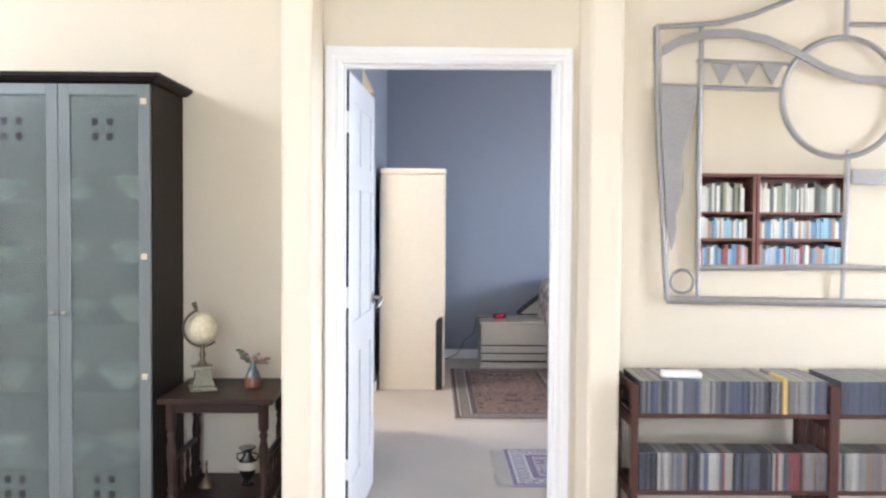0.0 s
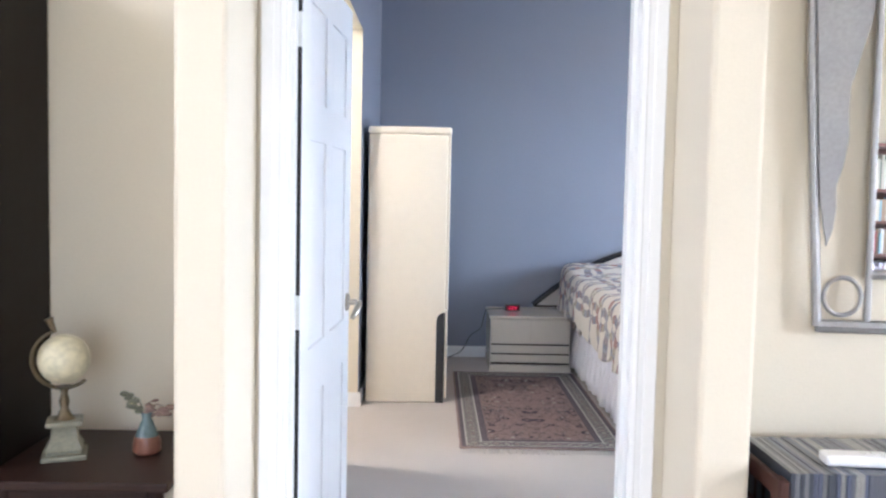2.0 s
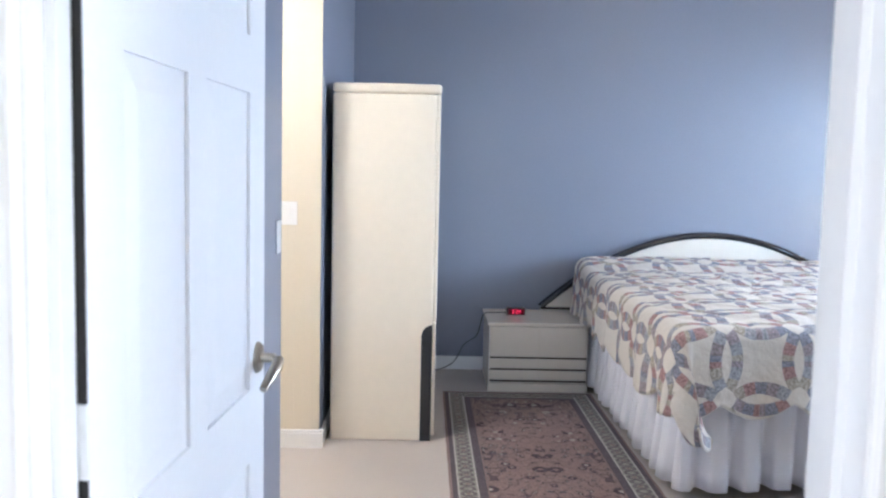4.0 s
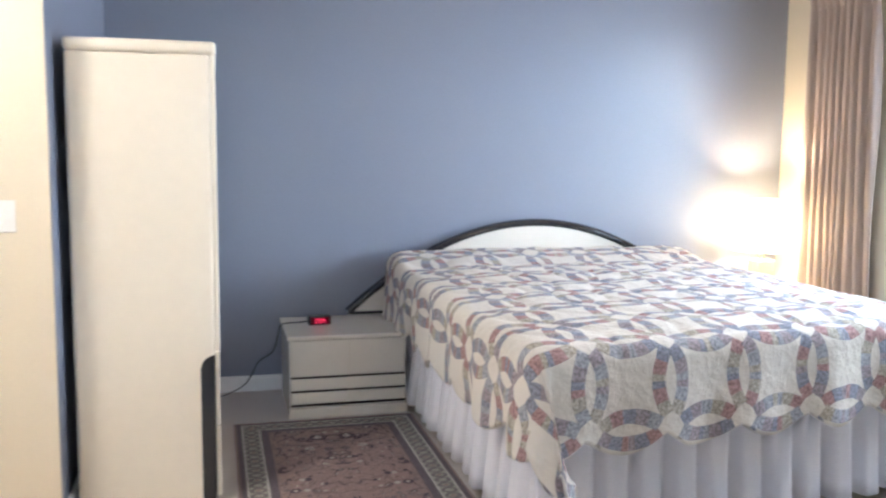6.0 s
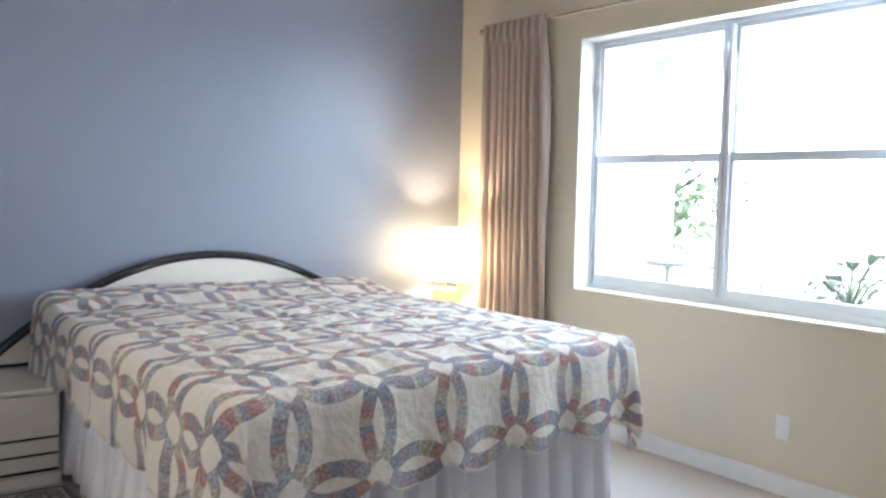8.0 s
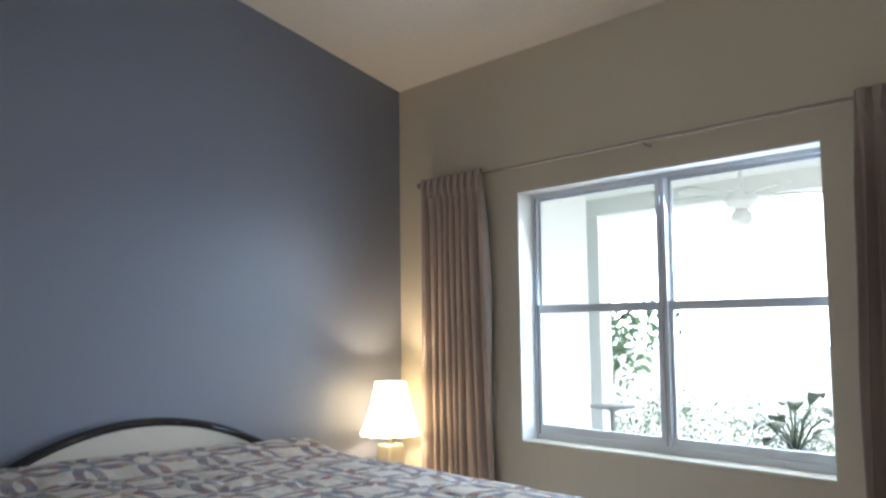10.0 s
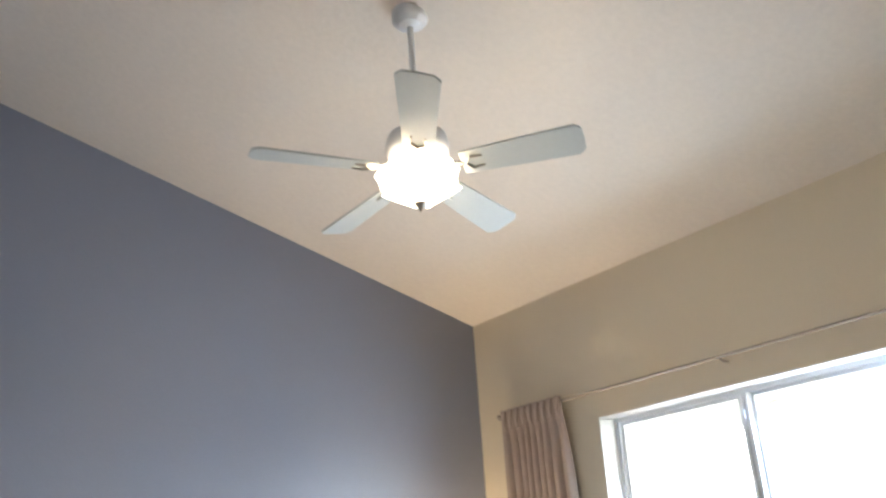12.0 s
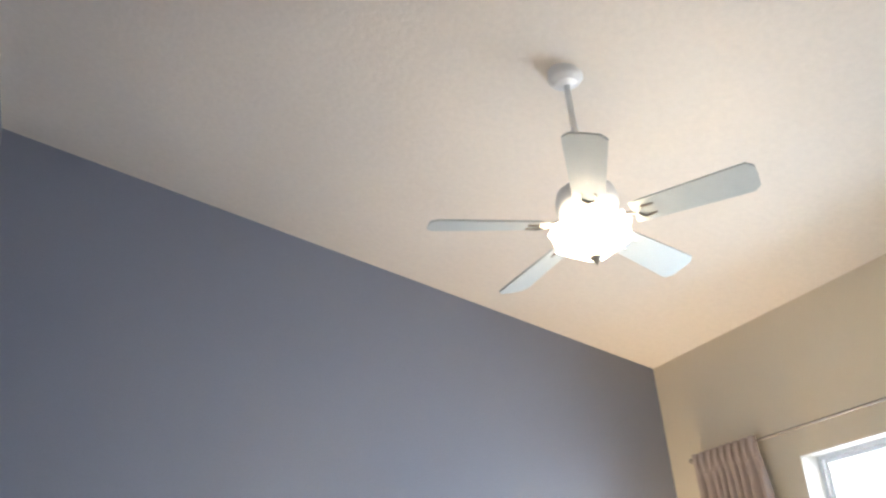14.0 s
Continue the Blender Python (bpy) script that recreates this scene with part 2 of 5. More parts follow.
def quilt_mat():
    """Interlocking rings of patchwork on white cotton, laid out in the cloth's own flat coordinates."""
    m, n, l, p = nodes_of("ring_quilt")
    op = sums(n, l)
    uv = n.new("ShaderNodeUVMap")
    uv.uv_map = "cloth"
    sep = n.new("ShaderNodeSeparateXYZ")
    l.new(uv.outputs[0], sep.inputs[0])
    u, v = op("DIVIDE", sep.outputs[0], RING), op("DIVIDE", sep.outputs[1], RING)
    fu, fv = op("FRACT", u), op("FRACT", v)
    inside, shade = None, None
    for cx, cy in ((0, 0), (1, 0), (0, 1), (1, 1)):
        dx, dy = op("SUBTRACT", fu, cx), op("SUBTRACT", fv, cy)
        d = op("SQRT", op("ADD", op("MULTIPLY", dx, dx), op("MULTIPLY", dy, dy)))
        turn = op("FRACT", op("ADD", op("DIVIDE", op("ARCTAN2", dy, dx), math.pi / 2), 2.5))
        ring = op("LESS_THAN", op("ABSOLUTE", op("SUBTRACT", d, 0.652)), 0.082)
        ring = op("MULTIPLY", ring, op("LESS_THAN", op("ABSOLUTE", op("SUBTRACT", turn, 0.5)), 0.372))
        patch = op("FLOOR", op("MULTIPLY", op("SUBTRACT", turn, 0.128), 6.72))
        arc = n.new("ShaderNodeCombineXYZ")
        l.new(op("ADD", op("FLOOR", u), cx + 0.5), arc.inputs[0])
        l.new(op("ADD", op("FLOOR", v), cy + 0.5), arc.inputs[1])
        l.new(op("FLOOR", op("DIVIDE", op("ARCTAN2", dy, dx), math.pi / 2)), arc.inputs[2])
        chance = n.new("ShaderNodeTexWhiteNoise")
        l.new(arc.outputs[0], chance.inputs[0])
        h = op("FRACT", op("ADD", op("DIVIDE", op("ADD", patch, 0.5), 5.0), op("DIVIDE", op("FLOOR", op("MULTIPLY", chance.outputs["Value"], 5.0)), 5.0)))
        inside = ring if inside is None else op("MAXIMUM", inside, ring)
        pick = op("MULTIPLY", ring, op("ADD", h, 0.001))
        shade = pick if shade is None else op("MAXIMUM", shade, pick)
    colour = palette(n, l, shade, [(0.0, (0.27, 0.275, 0.32)), (0.2, (0.40, 0.25, 0.235)), (0.4, (0.44, 0.39, 0.32)), (0.6, (0.365, 0.362, 0.385)), (0.8, (0.34, 0.29, 0.30))])
    no = n.new("ShaderNodeTexNoise")
    no.inputs["Scale"].default_value = 90
    l.new(uv.outputs[0], no.inputs[0])
    spots = n.new("ShaderNodeMapRange")
    spots.inputs[1].default_value, spots.inputs[2].default_value, spots.inputs[3].default_value, spots.inputs[4].default_value = 0.36, 0.64, 0.7, 1.3
    l.new(no.outputs[0], spots.inputs[0])
    hs = n.new("ShaderNodeHueSaturation")
    l.new(colour, hs.inputs["Color"])
    l.new(spots.outputs[0], hs.inputs["Value"])
    mx = n.new("ShaderNodeMix")
    mx.data_type = "RGBA"
    mx.inputs[6].default_value = (0.71, 0.655, 0.58, 1)
    l.new(inside, mx.inputs[0])
    l.new(hs.outputs[0], mx.inputs[7])
    l.new(mx.outputs[2], p.inputs["Base Color"])
    p.inputs["Roughness"].default_value = 0.95
    p.inputs["Specular IOR Level"].default_value = 0.1
    n2 = n.new("ShaderNodeTexNoise")
    n2.inputs["Scale"].default_value, n2.inputs["Detail"].default_value = 28, 5
    l.new(uv.outputs[0], n2.inputs[0])
    bp = n.new("ShaderNodeBump")
    bp.inputs["Strength"].default_value, bp.inputs["Distance"].default_value = 0.7, 0.012
    l.new(n2.outputs[0], bp.inputs["Height"])
    l.new(bp.outputs[0], p.inputs["Normal"])
    return m


M_QUILT = quilt_mat()


def rug_mat(name, w, h, field, border, line, motif):
    """Oriental rug: guard stripes and a border of ovals round a mirrored field of small flowers on vines."""
    m, n, l, p = nodes_of(name)
    op = sums(n, l)
    co = n.new("ShaderNodeTexCoord")
    sep = n.new("ShaderNodeSeparateXYZ")
    l.new(co.outputs["Object"], sep.inputs[0])
    x, y = sep.outputs[0], sep.outputs[1]
    ex = op("SUBTRACT", w / 2, op("ABSOLUTE", x))
    ey = op("SUBTRACT", h / 2, op("ABSOLUTE", y))
    e = op("MINIMUM", ex, ey)
    cream = tuple(min(0.6, c * 1.5) for c in border)
    stripes = palette(n, l, op("MULTIPLY", e, 4.0), [(0.0, tuple(c * 1.1 for c in field)), (0.044, line), (0.14, cream), (0.165, border), (0.48, cream), (0.505, line), (0.66, field)])

    def mixed(mask, under, over):
        mx = n.new("ShaderNodeMix")
        mx.data_type = "RGBA"
        for slot, v in zip((mx.inputs[0], mx.inputs[6], mx.inputs[7]), (mask, under, over)):
            if isinstance(v, tuple):
                slot.default_value = (*v, 1)
            else:
                l.new(v, slot)
        return mx.outputs[2]
    # ovals that follow the border
    side = op("LESS_THAN", ex, ey)
    along = op("ADD", op("MULTIPLY", side, y), op("MULTIPLY", op("SUBTRACT", 1.0, side), x))
    cell = op("DIVIDE", along, 0.058)
    du = op("SUBTRACT", op("FRACT", cell), 0.5)
    dv = op("DIVIDE", op("SUBTRACT", e, 0.0805), 0.074)
    r = op("SQRT", op("ADD", op("MULTIPLY", du, du), op("MULTIPLY", dv, dv)))
    band = op("MULTIPLY", op("GREATER_THAN", e, 0.042), op("LESS_THAN", e, 0.119))
    oval = op("MULTIPLY", band, op("LESS_THAN", op("ABSOLUTE", op("SUBTRACT", r, 0.38)), 0.11))
    heart = op("MULTIPLY", band, op("LESS_THAN", r, 0.17))
    odd = op("GREATER_THAN", op("FRACT", op("MULTIPLY", op("FLOOR", cell), 0.5)), 0.25)
    out = mixed(op("MULTIPLY", oval, 0.8), stripes, line)
    out = mixed(op("MULTIPLY", heart, odd), out, field)
    # field: the same drawing on both sides of the long axis
    flip = n.new("ShaderNodeCombineXYZ")
    l.new(op("ABSOLUTE", x), flip.inputs[0])
    l.new(y, flip.inputs[1])
    inner = op("GREATER_THAN", e, 0.172)
    for scale, ring_at, heart_of in ((8.0, 0.26, 0.14), (14.0, 0.26, 0.13), (23.0, 0.25, 0.13), (38.0, 0.22, 0.16)):
        vo = n.new("ShaderNodeTexVoronoi")
        vo.inputs["Scale"].default_value, vo.inputs["Randomness"].default_value = scale, 0.75
        l.new(flip.outputs[0], vo.inputs[0])
        d = vo.outputs["Distance"]
        some = op("GREATER_THAN", vo.outputs["Color"], 0.36)
        ring = op("MULTIPLY", op("MULTIPLY", inner, some), op("LESS_THAN", op("ABSOLUTE", op("SUBTRACT", d, ring_at)), 0.08))
        pick = palette(n, l, vo.outputs["Color"], [(0.0, motif), (0.45, line), (0.66, motif), (0.82, tuple(0.8 * c for c in cream))])
        out = mixed(op("MULTIPLY", ring, 0.95), out, pick)
        eye = op("MULTIPLY", op("MULTIPLY", inner, some), op("LESS_THAN", d, heart_of))
        out = mixed(op("MULTIPLY", eye, 0.7), out, cream)
    no = n.new("ShaderNodeTexNoise")
    no.inputs["Scale"].default_value, no.inputs["Detail"].default_value = 7.5, 1
    l.new(flip.outputs[0], no.inputs[0])
    vine = op("MULTIPLY", inner, op("LESS_THAN", op("ABSOLUTE", op("SUBTRACT", no.outputs[0], 0.5)), 0.012))
    out = mixed(op("MULTIPLY", vine, 0.7), out, motif)
    # wool: patchy dye and tufts
    wool = n.new("ShaderNodeTexNoise")
    wool.inputs["Scale"].default_value, wool.inputs["Detail"].default_value = 120, 4
    l.new(co.outputs["Object"], wool.inputs[0])
    rng = n.new("ShaderNodeMapRange")
    rng.inputs[1].default_value, rng.inputs[2].default_value, rng.inputs[3].default_value, rng.inputs[4].default_value = 0.3, 0.7, 0.72, 1.28
    l.new(wool.outputs[0], rng.inputs[0])
    hs = n.new("ShaderNodeHueSaturation")
    l.new(out, hs.inputs["Color"])
    l.new(rng.outputs[0], hs.inputs["Value"])
    l.new(hs.outputs[0], p.inputs["Base Color"])
    p.inputs["Roughness"].default_value = 1.0
    p.inputs["Specular IOR Level"].default_value = 0.05
    bp = n.new("ShaderNodeBump")
    bp.inputs["Strength"].default_value, bp.inputs["Distance"].default_value = 0.6, 0.003
    l.new(wool.outputs[0], bp.inputs["Height"])
    l.new(bp.outputs[0], p.inputs["Normal"])
    return m


M_RUG = rug_mat("rose_oriental_rug", 0.93, 2.0, (0.25, 0.178, 0.163), (0.30, 0.285, 0.25), (0.125, 0.105, 0.113), (0.075, 0.060, 0.068))
M_RUG2 = rug_mat("grey_lilac_rug", 1.2, 0.72, (0.44, 0.40, 0.45), (0.55, 0.52, 0.55), (0.24, 0.20, 0.28), (0.21, 0.16, 0.26))
M_FRINGE = mat("wool_fringe", (0.55, 0.52, 0.48), 0.95, vary=0.1)

# ---- building helpers ----


def box(bm, x0, y0, z0, x1, y1, z1, bevel=0.0, seg=2):
    made = bmesh.ops.create_cube(bm, size=1.0, matrix=Matrix.LocRotScale(((x0 + x1) / 2, (y0 + y1) / 2, (z0 + z1) / 2), None, (abs(x1 - x0), abs(y1 - y0), abs(z1 - z0))))
    if bevel:
        edges = {e for v in made["verts"] for e in v.link_edges}
        bmesh.ops.bevel(bm, geom=list(edges), offset=bevel, segments=seg, affect="EDGES", profile=0.5)
    return bm


def B(*a, **k):
    return box(bmesh.new(), *a, **k)


def lathe(profile, sides=28, bm=None, at=(0, 0, 0)):
    """Turned shape from (radius, height) pairs."""
    bm = bm or bmesh.new()
    rings = []
    for r, z in profile:
        rings.append([bm.verts.new((at[0] + r * math.cos(2 * math.pi * i / sides), at[1] + r * math.sin(2 * math.pi * i / sides), at[2] + z)) for i in range(sides)])
    for a, b in zip(rings, rings[1:]):
        for i in range(sides):
            j = (i + 1) % sides
            bm.faces.new((a[i], a[j], b[j], b[i]))
    bm.faces.new(list(reversed(rings[0])))
    bm.faces.new(rings[-1])
    return bm


def tube(points, r, sides=10, bm=None, closed=False, flat=1.0):
    """A round bar along points; flat squeezes it in y."""
    bm = bm or bmesh.new()
    pts = [Vector(q) for q in points]
    rings = []
    n = len(pts)
    for i, q in enumerate(pts):
        a, b = (pts[i - 1], pts[(i + 1) % n]) if closed else (pts[max(i - 1, 0)], pts[min(i + 1, n - 1)])
        t = (b - a).normalized()
        ref = Vector((0, 1, 0)) if abs(t.y) < 0.9 else Vector((1, 0, 0))
        s = t.cross(ref).normalized()
        w = s.cross(t).normalized()
        rad = r[i] if isinstance(r, (list, tuple)) else r
        rings.append([bm.verts.new(q + s * rad * math.cos(2 * math.pi * k / sides) + w * rad * flat * math.sin(2 * math.pi * k / sides)) for k in range(sides)])
    pairs = list(zip(rings, rings[1:])) + ([(rings[-1], rings[0])] if closed else [])
    for a, b in pairs:
        for k in range(sides):
            j = (k + 1) % sides
            bm.faces.new((a[k], a[j], b[j], b[k]))
    if not closed:
        bm.faces.new(list(reversed(rings[0])))
        bm.faces.new(rings[-1])
    return bm


def slab(outline, axis, a, b, bm=None):
    """A plate of a flat outline between two places on an axis ('x', 'y' or 'z')."""
    bm = bm or bmesh.new()

    def at(q, d):
        return {"x": (d, q[0], q[1]), "y": (q[0], d, q[1]), "z": (q[0], q[1], d)}[axis]
    lo, hi = [bm.verts.new(at(q, a)) for q in outline], [bm.verts.new(at(q, b)) for q in outline]
    bm.faces.new(lo)
    bm.faces.new(list(reversed(hi)))
    for i in range(len(lo)):
        j = (i + 1) % len(lo)
        bm.faces.new((lo[i], hi[i], hi[j], lo[j]))
    return bm


def mesh_of(name, bm, material, smooth=False):
    bmesh.ops.recalc_face_normals(bm, faces=bm.faces)
    me = bpy.data.meshes.new(name)
    bm.to_mesh(me)
    bm.free()
    me.materials.append(material)
    if smooth:
        me.shade_smooth()
        me.set_sharp_from_angle(angle=radians(40))
    return me


def part(name, bm, material, parent, label="", smooth=False):
    ob = new(name, mesh_of(name, bm, material, smooth))
    ob.parent = parent
    if label:
        tagged(ob, label=label)
    return ob


def thing(name, label, category, m, group=""):
    ob = new(name)
    ob.empty_display_size = 0.1
    ob.matrix_world = m
    return tagged(ob, label, category, group)


def solo(name, bm, material, label, category, m=Matrix(), group="", kind="", smooth=False):
    ob = new(name, mesh_of(name, bm, material, smooth))
    ob.matrix_world = m
    return tagged(ob, label, category, group, kind)


def structure(name, bm, material, label, category):
    return solo(name, bm, material, label, category, kind="structure")

# ---- the setting ----
WX0, WX1, WY0, WY1 = -0.535, 3.722, 4.14, 9.11     # bedroom walls
LOW, RISE = 3.102, 0.297                          # ceiling height at the window wall, and how it climbs away from it


def ceil_at(x):
    return LOW + RISE * (WX1 - x)


# bedroom and living room floor
structure("floor", B(-4.6, -1.3, -0.12, 3.93, 9.3, 0.0), M_CARPET, "pale beige cut-pile carpet floor", "floor")

structure("floor_living", B(3.931, -1.3, -0.12, 5.4, 4.13, 0.0), M_CARPET, "pale beige cut-pile carpet floor", "floor")

# back wall, blue
structure("wall_north", slab([(WX0 - 0.13, 0), (WX1 + 0.15, 0), (WX1 + 0.15, ceil_at(WX1 + 0.15)), (WX0 - 0.13, ceil_at(WX0 - 0.13))], "y", WY1, WY1 + 0.15), M_BLUE, "slate blue painted wall behind the bed", "wall")
# left wall with its plain cased opening
OY0, OY1, OZ = 6.16, 7.34, 2.40
bm = box(bmesh.new(), WX0 - 0.002, 4.14, 0, WX0, OY0, 4.35)
box(bm, WX0 - 0.002, OY1, 0, WX0, WY1, 4.35)
box(bm, WX0 - 0.002, OY0, OZ, WX0, OY1, 4.35)
structure("wall_west_face", bm, M_BLUE, "slate blue painted wall beside the wardrobe", "wall")
bm = box(bmesh.new(), WX0 - 0.13, 4.14, 0, WX0 - 0.003, OY0, 4.36)
box(bm, WX0 - 0.13, OY1, 0, WX0 - 0.003, WY1, 4.36)
box(bm, WX0 - 0.13, OY0, OZ, WX0 - 0.003, OY1, 4.36)
structure("wall_west", bm, M_CREAM, "cream plaster wall with an open passage", "wall")
# the passage behind it
bm = box(bmesh.new(), -2.2, OY1, 0, WX0 - 0.1302, OY1 + 0.12, OZ + 0.3)
box(bm, -2.3, OY0 - 0.8, 0, -2.2, OY1 + 0.12, OZ + 0.3)
box(bm, -2.2, OY0 - 0.9, 0, WX0 - 0.132, OY0 - 0.8, OZ + 0.3)
structure("wall_passage", bm, M_CREAM, "cream painted passage walls", "wall")
structure("ceiling_passage", B(-2.2, OY0 - 0.8, OZ + 0.3, WX0 - 0.132, OY1, OZ + 0.4), M_CEIL, "plain passage ceiling", "ceiling")

# fixture added for the passage lamp; it is out of view, its form assumed
lightbox = thing("assumed_ceiling_light", "unseen square white ceiling light added in the passage", "ceiling light", pose(-1.25, 6.45, OZ + 0.2))
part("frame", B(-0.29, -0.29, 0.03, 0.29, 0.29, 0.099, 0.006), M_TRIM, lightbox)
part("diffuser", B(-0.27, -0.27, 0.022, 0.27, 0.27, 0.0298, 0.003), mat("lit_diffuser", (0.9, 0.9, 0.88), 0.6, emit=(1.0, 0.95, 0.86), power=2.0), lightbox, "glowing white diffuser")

# window wall
NY0, NY1, NZ0, NZ1 = 6.155, 7.985, 0.815, 2.258
bm = box(bmesh.new(), WX1, WY0, 0, WX1 + 0.2, NY0, LOW)
box(bm, WX1, NY1, 0, WX1 + 0.2, WY1, LOW)
box(bm, WX1, NY0, 0, WX1 + 0.2, NY1, NZ0)
box(bm, WX1, NY0, NZ1, WX1 + 0.2, NY1, LOW)
structure("wall_east", bm, M_SAND, "sand coloured plaster wall round the window", "wall")
# vaulted ceiling
structure("ceiling", slab([(WX1 + 0.2, ceil_at(WX1 + 0.2)), (WX0 - 0.14, ceil_at(WX0 - 0.14)), (WX0 - 0.14, ceil_at(WX0 - 0.14) + 0.12), (WX1 + 0.2, ceil_at(WX1 + 0.2) + 0.12)], "y", 4.02, WY1 + 0.15), M_CEIL, "sloping off-white knockdown ceiling", "ceiling")

LX0, LX1, LY0, LZ = -3.5, 5.2, -1.1, 3.6
# wall between living room and bedroom, with the doorway
DX0, DX1, DZ = -0.459, 0.467, 2.064
CX = -0.635
NX0, NX1 = -0.518, 0.541           # the door stands in a shallow niche between two piers
bm = box(bmesh.new(), NX0, 4.02, 0, DX0, 4.137, 4.4)
box(bm, CX, 3.70, 0, NX0, 4.137, 4.4, 0.012, 2)
box(bm, NX1, 3.73, 0, 0.665, 4.0198, 4.4, 0.012, 2)
box(bm, DX1, 4.02, 0, LX1, 4.137, 4.4)
box(bm, DX0, 4.02, DZ, DX1, 4.137, 4.4)
structure("wall_south", bm, M_CREAM, "cream painted wall with the bedroom doorway", "wall")
bm = box(bmesh.new(), -4.6, 4.38, 0, WX0 - 0.132, 4.5, 3.6)
box(bm, CX, 4.138, 0, WX0 - 0.132, 4.379, 3.6)
structure("wall_recess", bm, M_CREAM, "cream painted wall of the recess", "wall")
# living room shell: unseen openings assumed in three walls let the daylight in
bm = box(bmesh.new(), LX0 - 0.15, LY0 - 0.15, 0, -1.5, LY0, LZ)
box(bm, 0.6, LY0 - 0.15, 0, LX1 + 0.15, LY0, LZ)
box(bm, -1.5, LY0 - 0.15, 0, 0.6, LY0, 0.55)
box(bm, -1.5, LY0 - 0.15, 2.45, 0.6, LY0, LZ)
structure("wall_living_back", bm, M_CREAM, "cream painted wall behind the bookcases", "wall")
bm = box(bmesh.new(), LX1, LY0, 0, LX1 + 0.15, 0.25, LZ)
box(bm, LX1, 2.15, 0, LX1 + 0.15, 4.137, LZ)
box(bm, LX1, 0.25, 0, LX1 + 0.15, 2.15, 0.55)
box(bm, LX1, 0.25, 2.45, LX1 + 0.15, 2.15, LZ)
structure("wall_living_right", bm, M_CREAM, "cream painted living room wall", "wall")
bm = box(bmesh.new(), LX0 - 0.15, LY0, 0, LX0, 4.38, 2.3)
box(bm, LX0 - 0.15, LY0, 2.3, LX0, 1.25, 3.2)
box(bm, LX0 - 0.15, 2.75, 2.3, LX0, 4.38, 3.2)
box(bm, LX0 - 0.15, LY0, 3.2, LX0, 4.38, LZ)
structure("wall_living_left", bm, M_CREAM, "cream painted living room wall", "wall")
structure("ceiling_living", B(LX0 - 0.15, LY0 - 0.15, LZ, LX1 + 0.15, 4.4, LZ + 0.1), M_CEIL, "plain living room ceiling", "ceiling")

# baseboards


def board(name, x0, y0, x1, y1):
    bm = box(bmesh.new(), x0, y0, 0, x1, y1, 0.075)
    sx, sy = (0.004 if abs(x1 - x0) < 0.05 else 0), (0.004 if abs(y1 - y0) < 0.05 else 0)
    box(bm, x0 + sx, y0 + sy, 0.075, x1 - sx, y1 - sy, 0.092, 0.003, 1)
    structure(name, bm, M_TRIM, "white moulded wooden baseboard", "baseboard")


board("baseboard_north", WX0 + 0.016, WY1 - 0.016, WX1 - 0.016, WY1 - 0.001)
board("baseboard_east", WX1 - 0.016, WY0 + 0.02, WX1 - 0.001, WY1 - 0.017)
board("baseboard_west", WX0 + 0.001, OY1 + 0.001, WX0 + 0.016, WY1 - 0.001)
board("baseboard_west_near", WX0 + 0.001, 4.16, WX0 + 0.016, OY0)
board("baseboard_jamb", -2.1, OY1 - 0.016, WX0 + 0.016, OY1 - 0.001)
board("baseboard_recess", -3.4, 4.364, CX, 4.379)
board("baseboard_south", 0.667, 4.003, 5.19, 4.018)

# doorway: jambs, stops and casing
bm = box(bmesh.new(), DX0, 4.012, 0, DX0 + 0.018, 4.1005, DZ)
box(bm, DX1 - 0.018, 4.012, 0, DX1, 4.15, DZ)
box(bm, DX0 + 0.018, 4.012, DZ - 0.018, DX1 - 0.018, 4.15, DZ)
box(bm, DX0 + 0.018, 4.06, 0, DX0 + 0.030, 4.10, DZ - 0.03)
box(bm, DX1 - 0.030, 4.06, 0, DX1 - 0.018, 4.10, DZ - 0.03)
box(bm, DX0 + 0.018, 4.06, DZ - 0.03, DX1 - 0.018, 4.10, DZ - 0.0185)
structure("door_frame", bm, M_TRIM, "white painted door jambs with stops", "door frame")


def casing(yf, sign, name):
    """Moulded casing: a flat band with a raised outer edge, in three lengths."""
    bm = bmesh.new()
    w = 0.061
    for k, (d0, d1, th) in enumerate(((0.0, w, 0.012), (w * 0.45, w - 0.002, 0.018), (0.004, w * 0.2, 0.0155))):
        y = sorted((yf, yf + sign * th))
        for xa, xb in ((DX0 + 0.012 - d1, DX0 + 0.012 - d0), (DX1 - 0.012 + d0, DX1 - 0.012 + d1)):
            box(bm, xa, y[0] + 0.0003 * k, 0, xb, y[1], DZ - 0.012 + d0, 0.002, 1)
        box(bm, DX0 + 0.012 - d1, y[0] + 0.0003 * k, DZ - 0.012 + d0, DX1 - 0.012 + d1, y[1] + 0.0002, DZ - 0.012 + d1, 0.002, 1)
    structure(name, bm, M_TRIM, "white moulded door casing", "trim")


casing(4.019, -1, "trim_living")
casing(4.138, 1, "trim_bedroom")


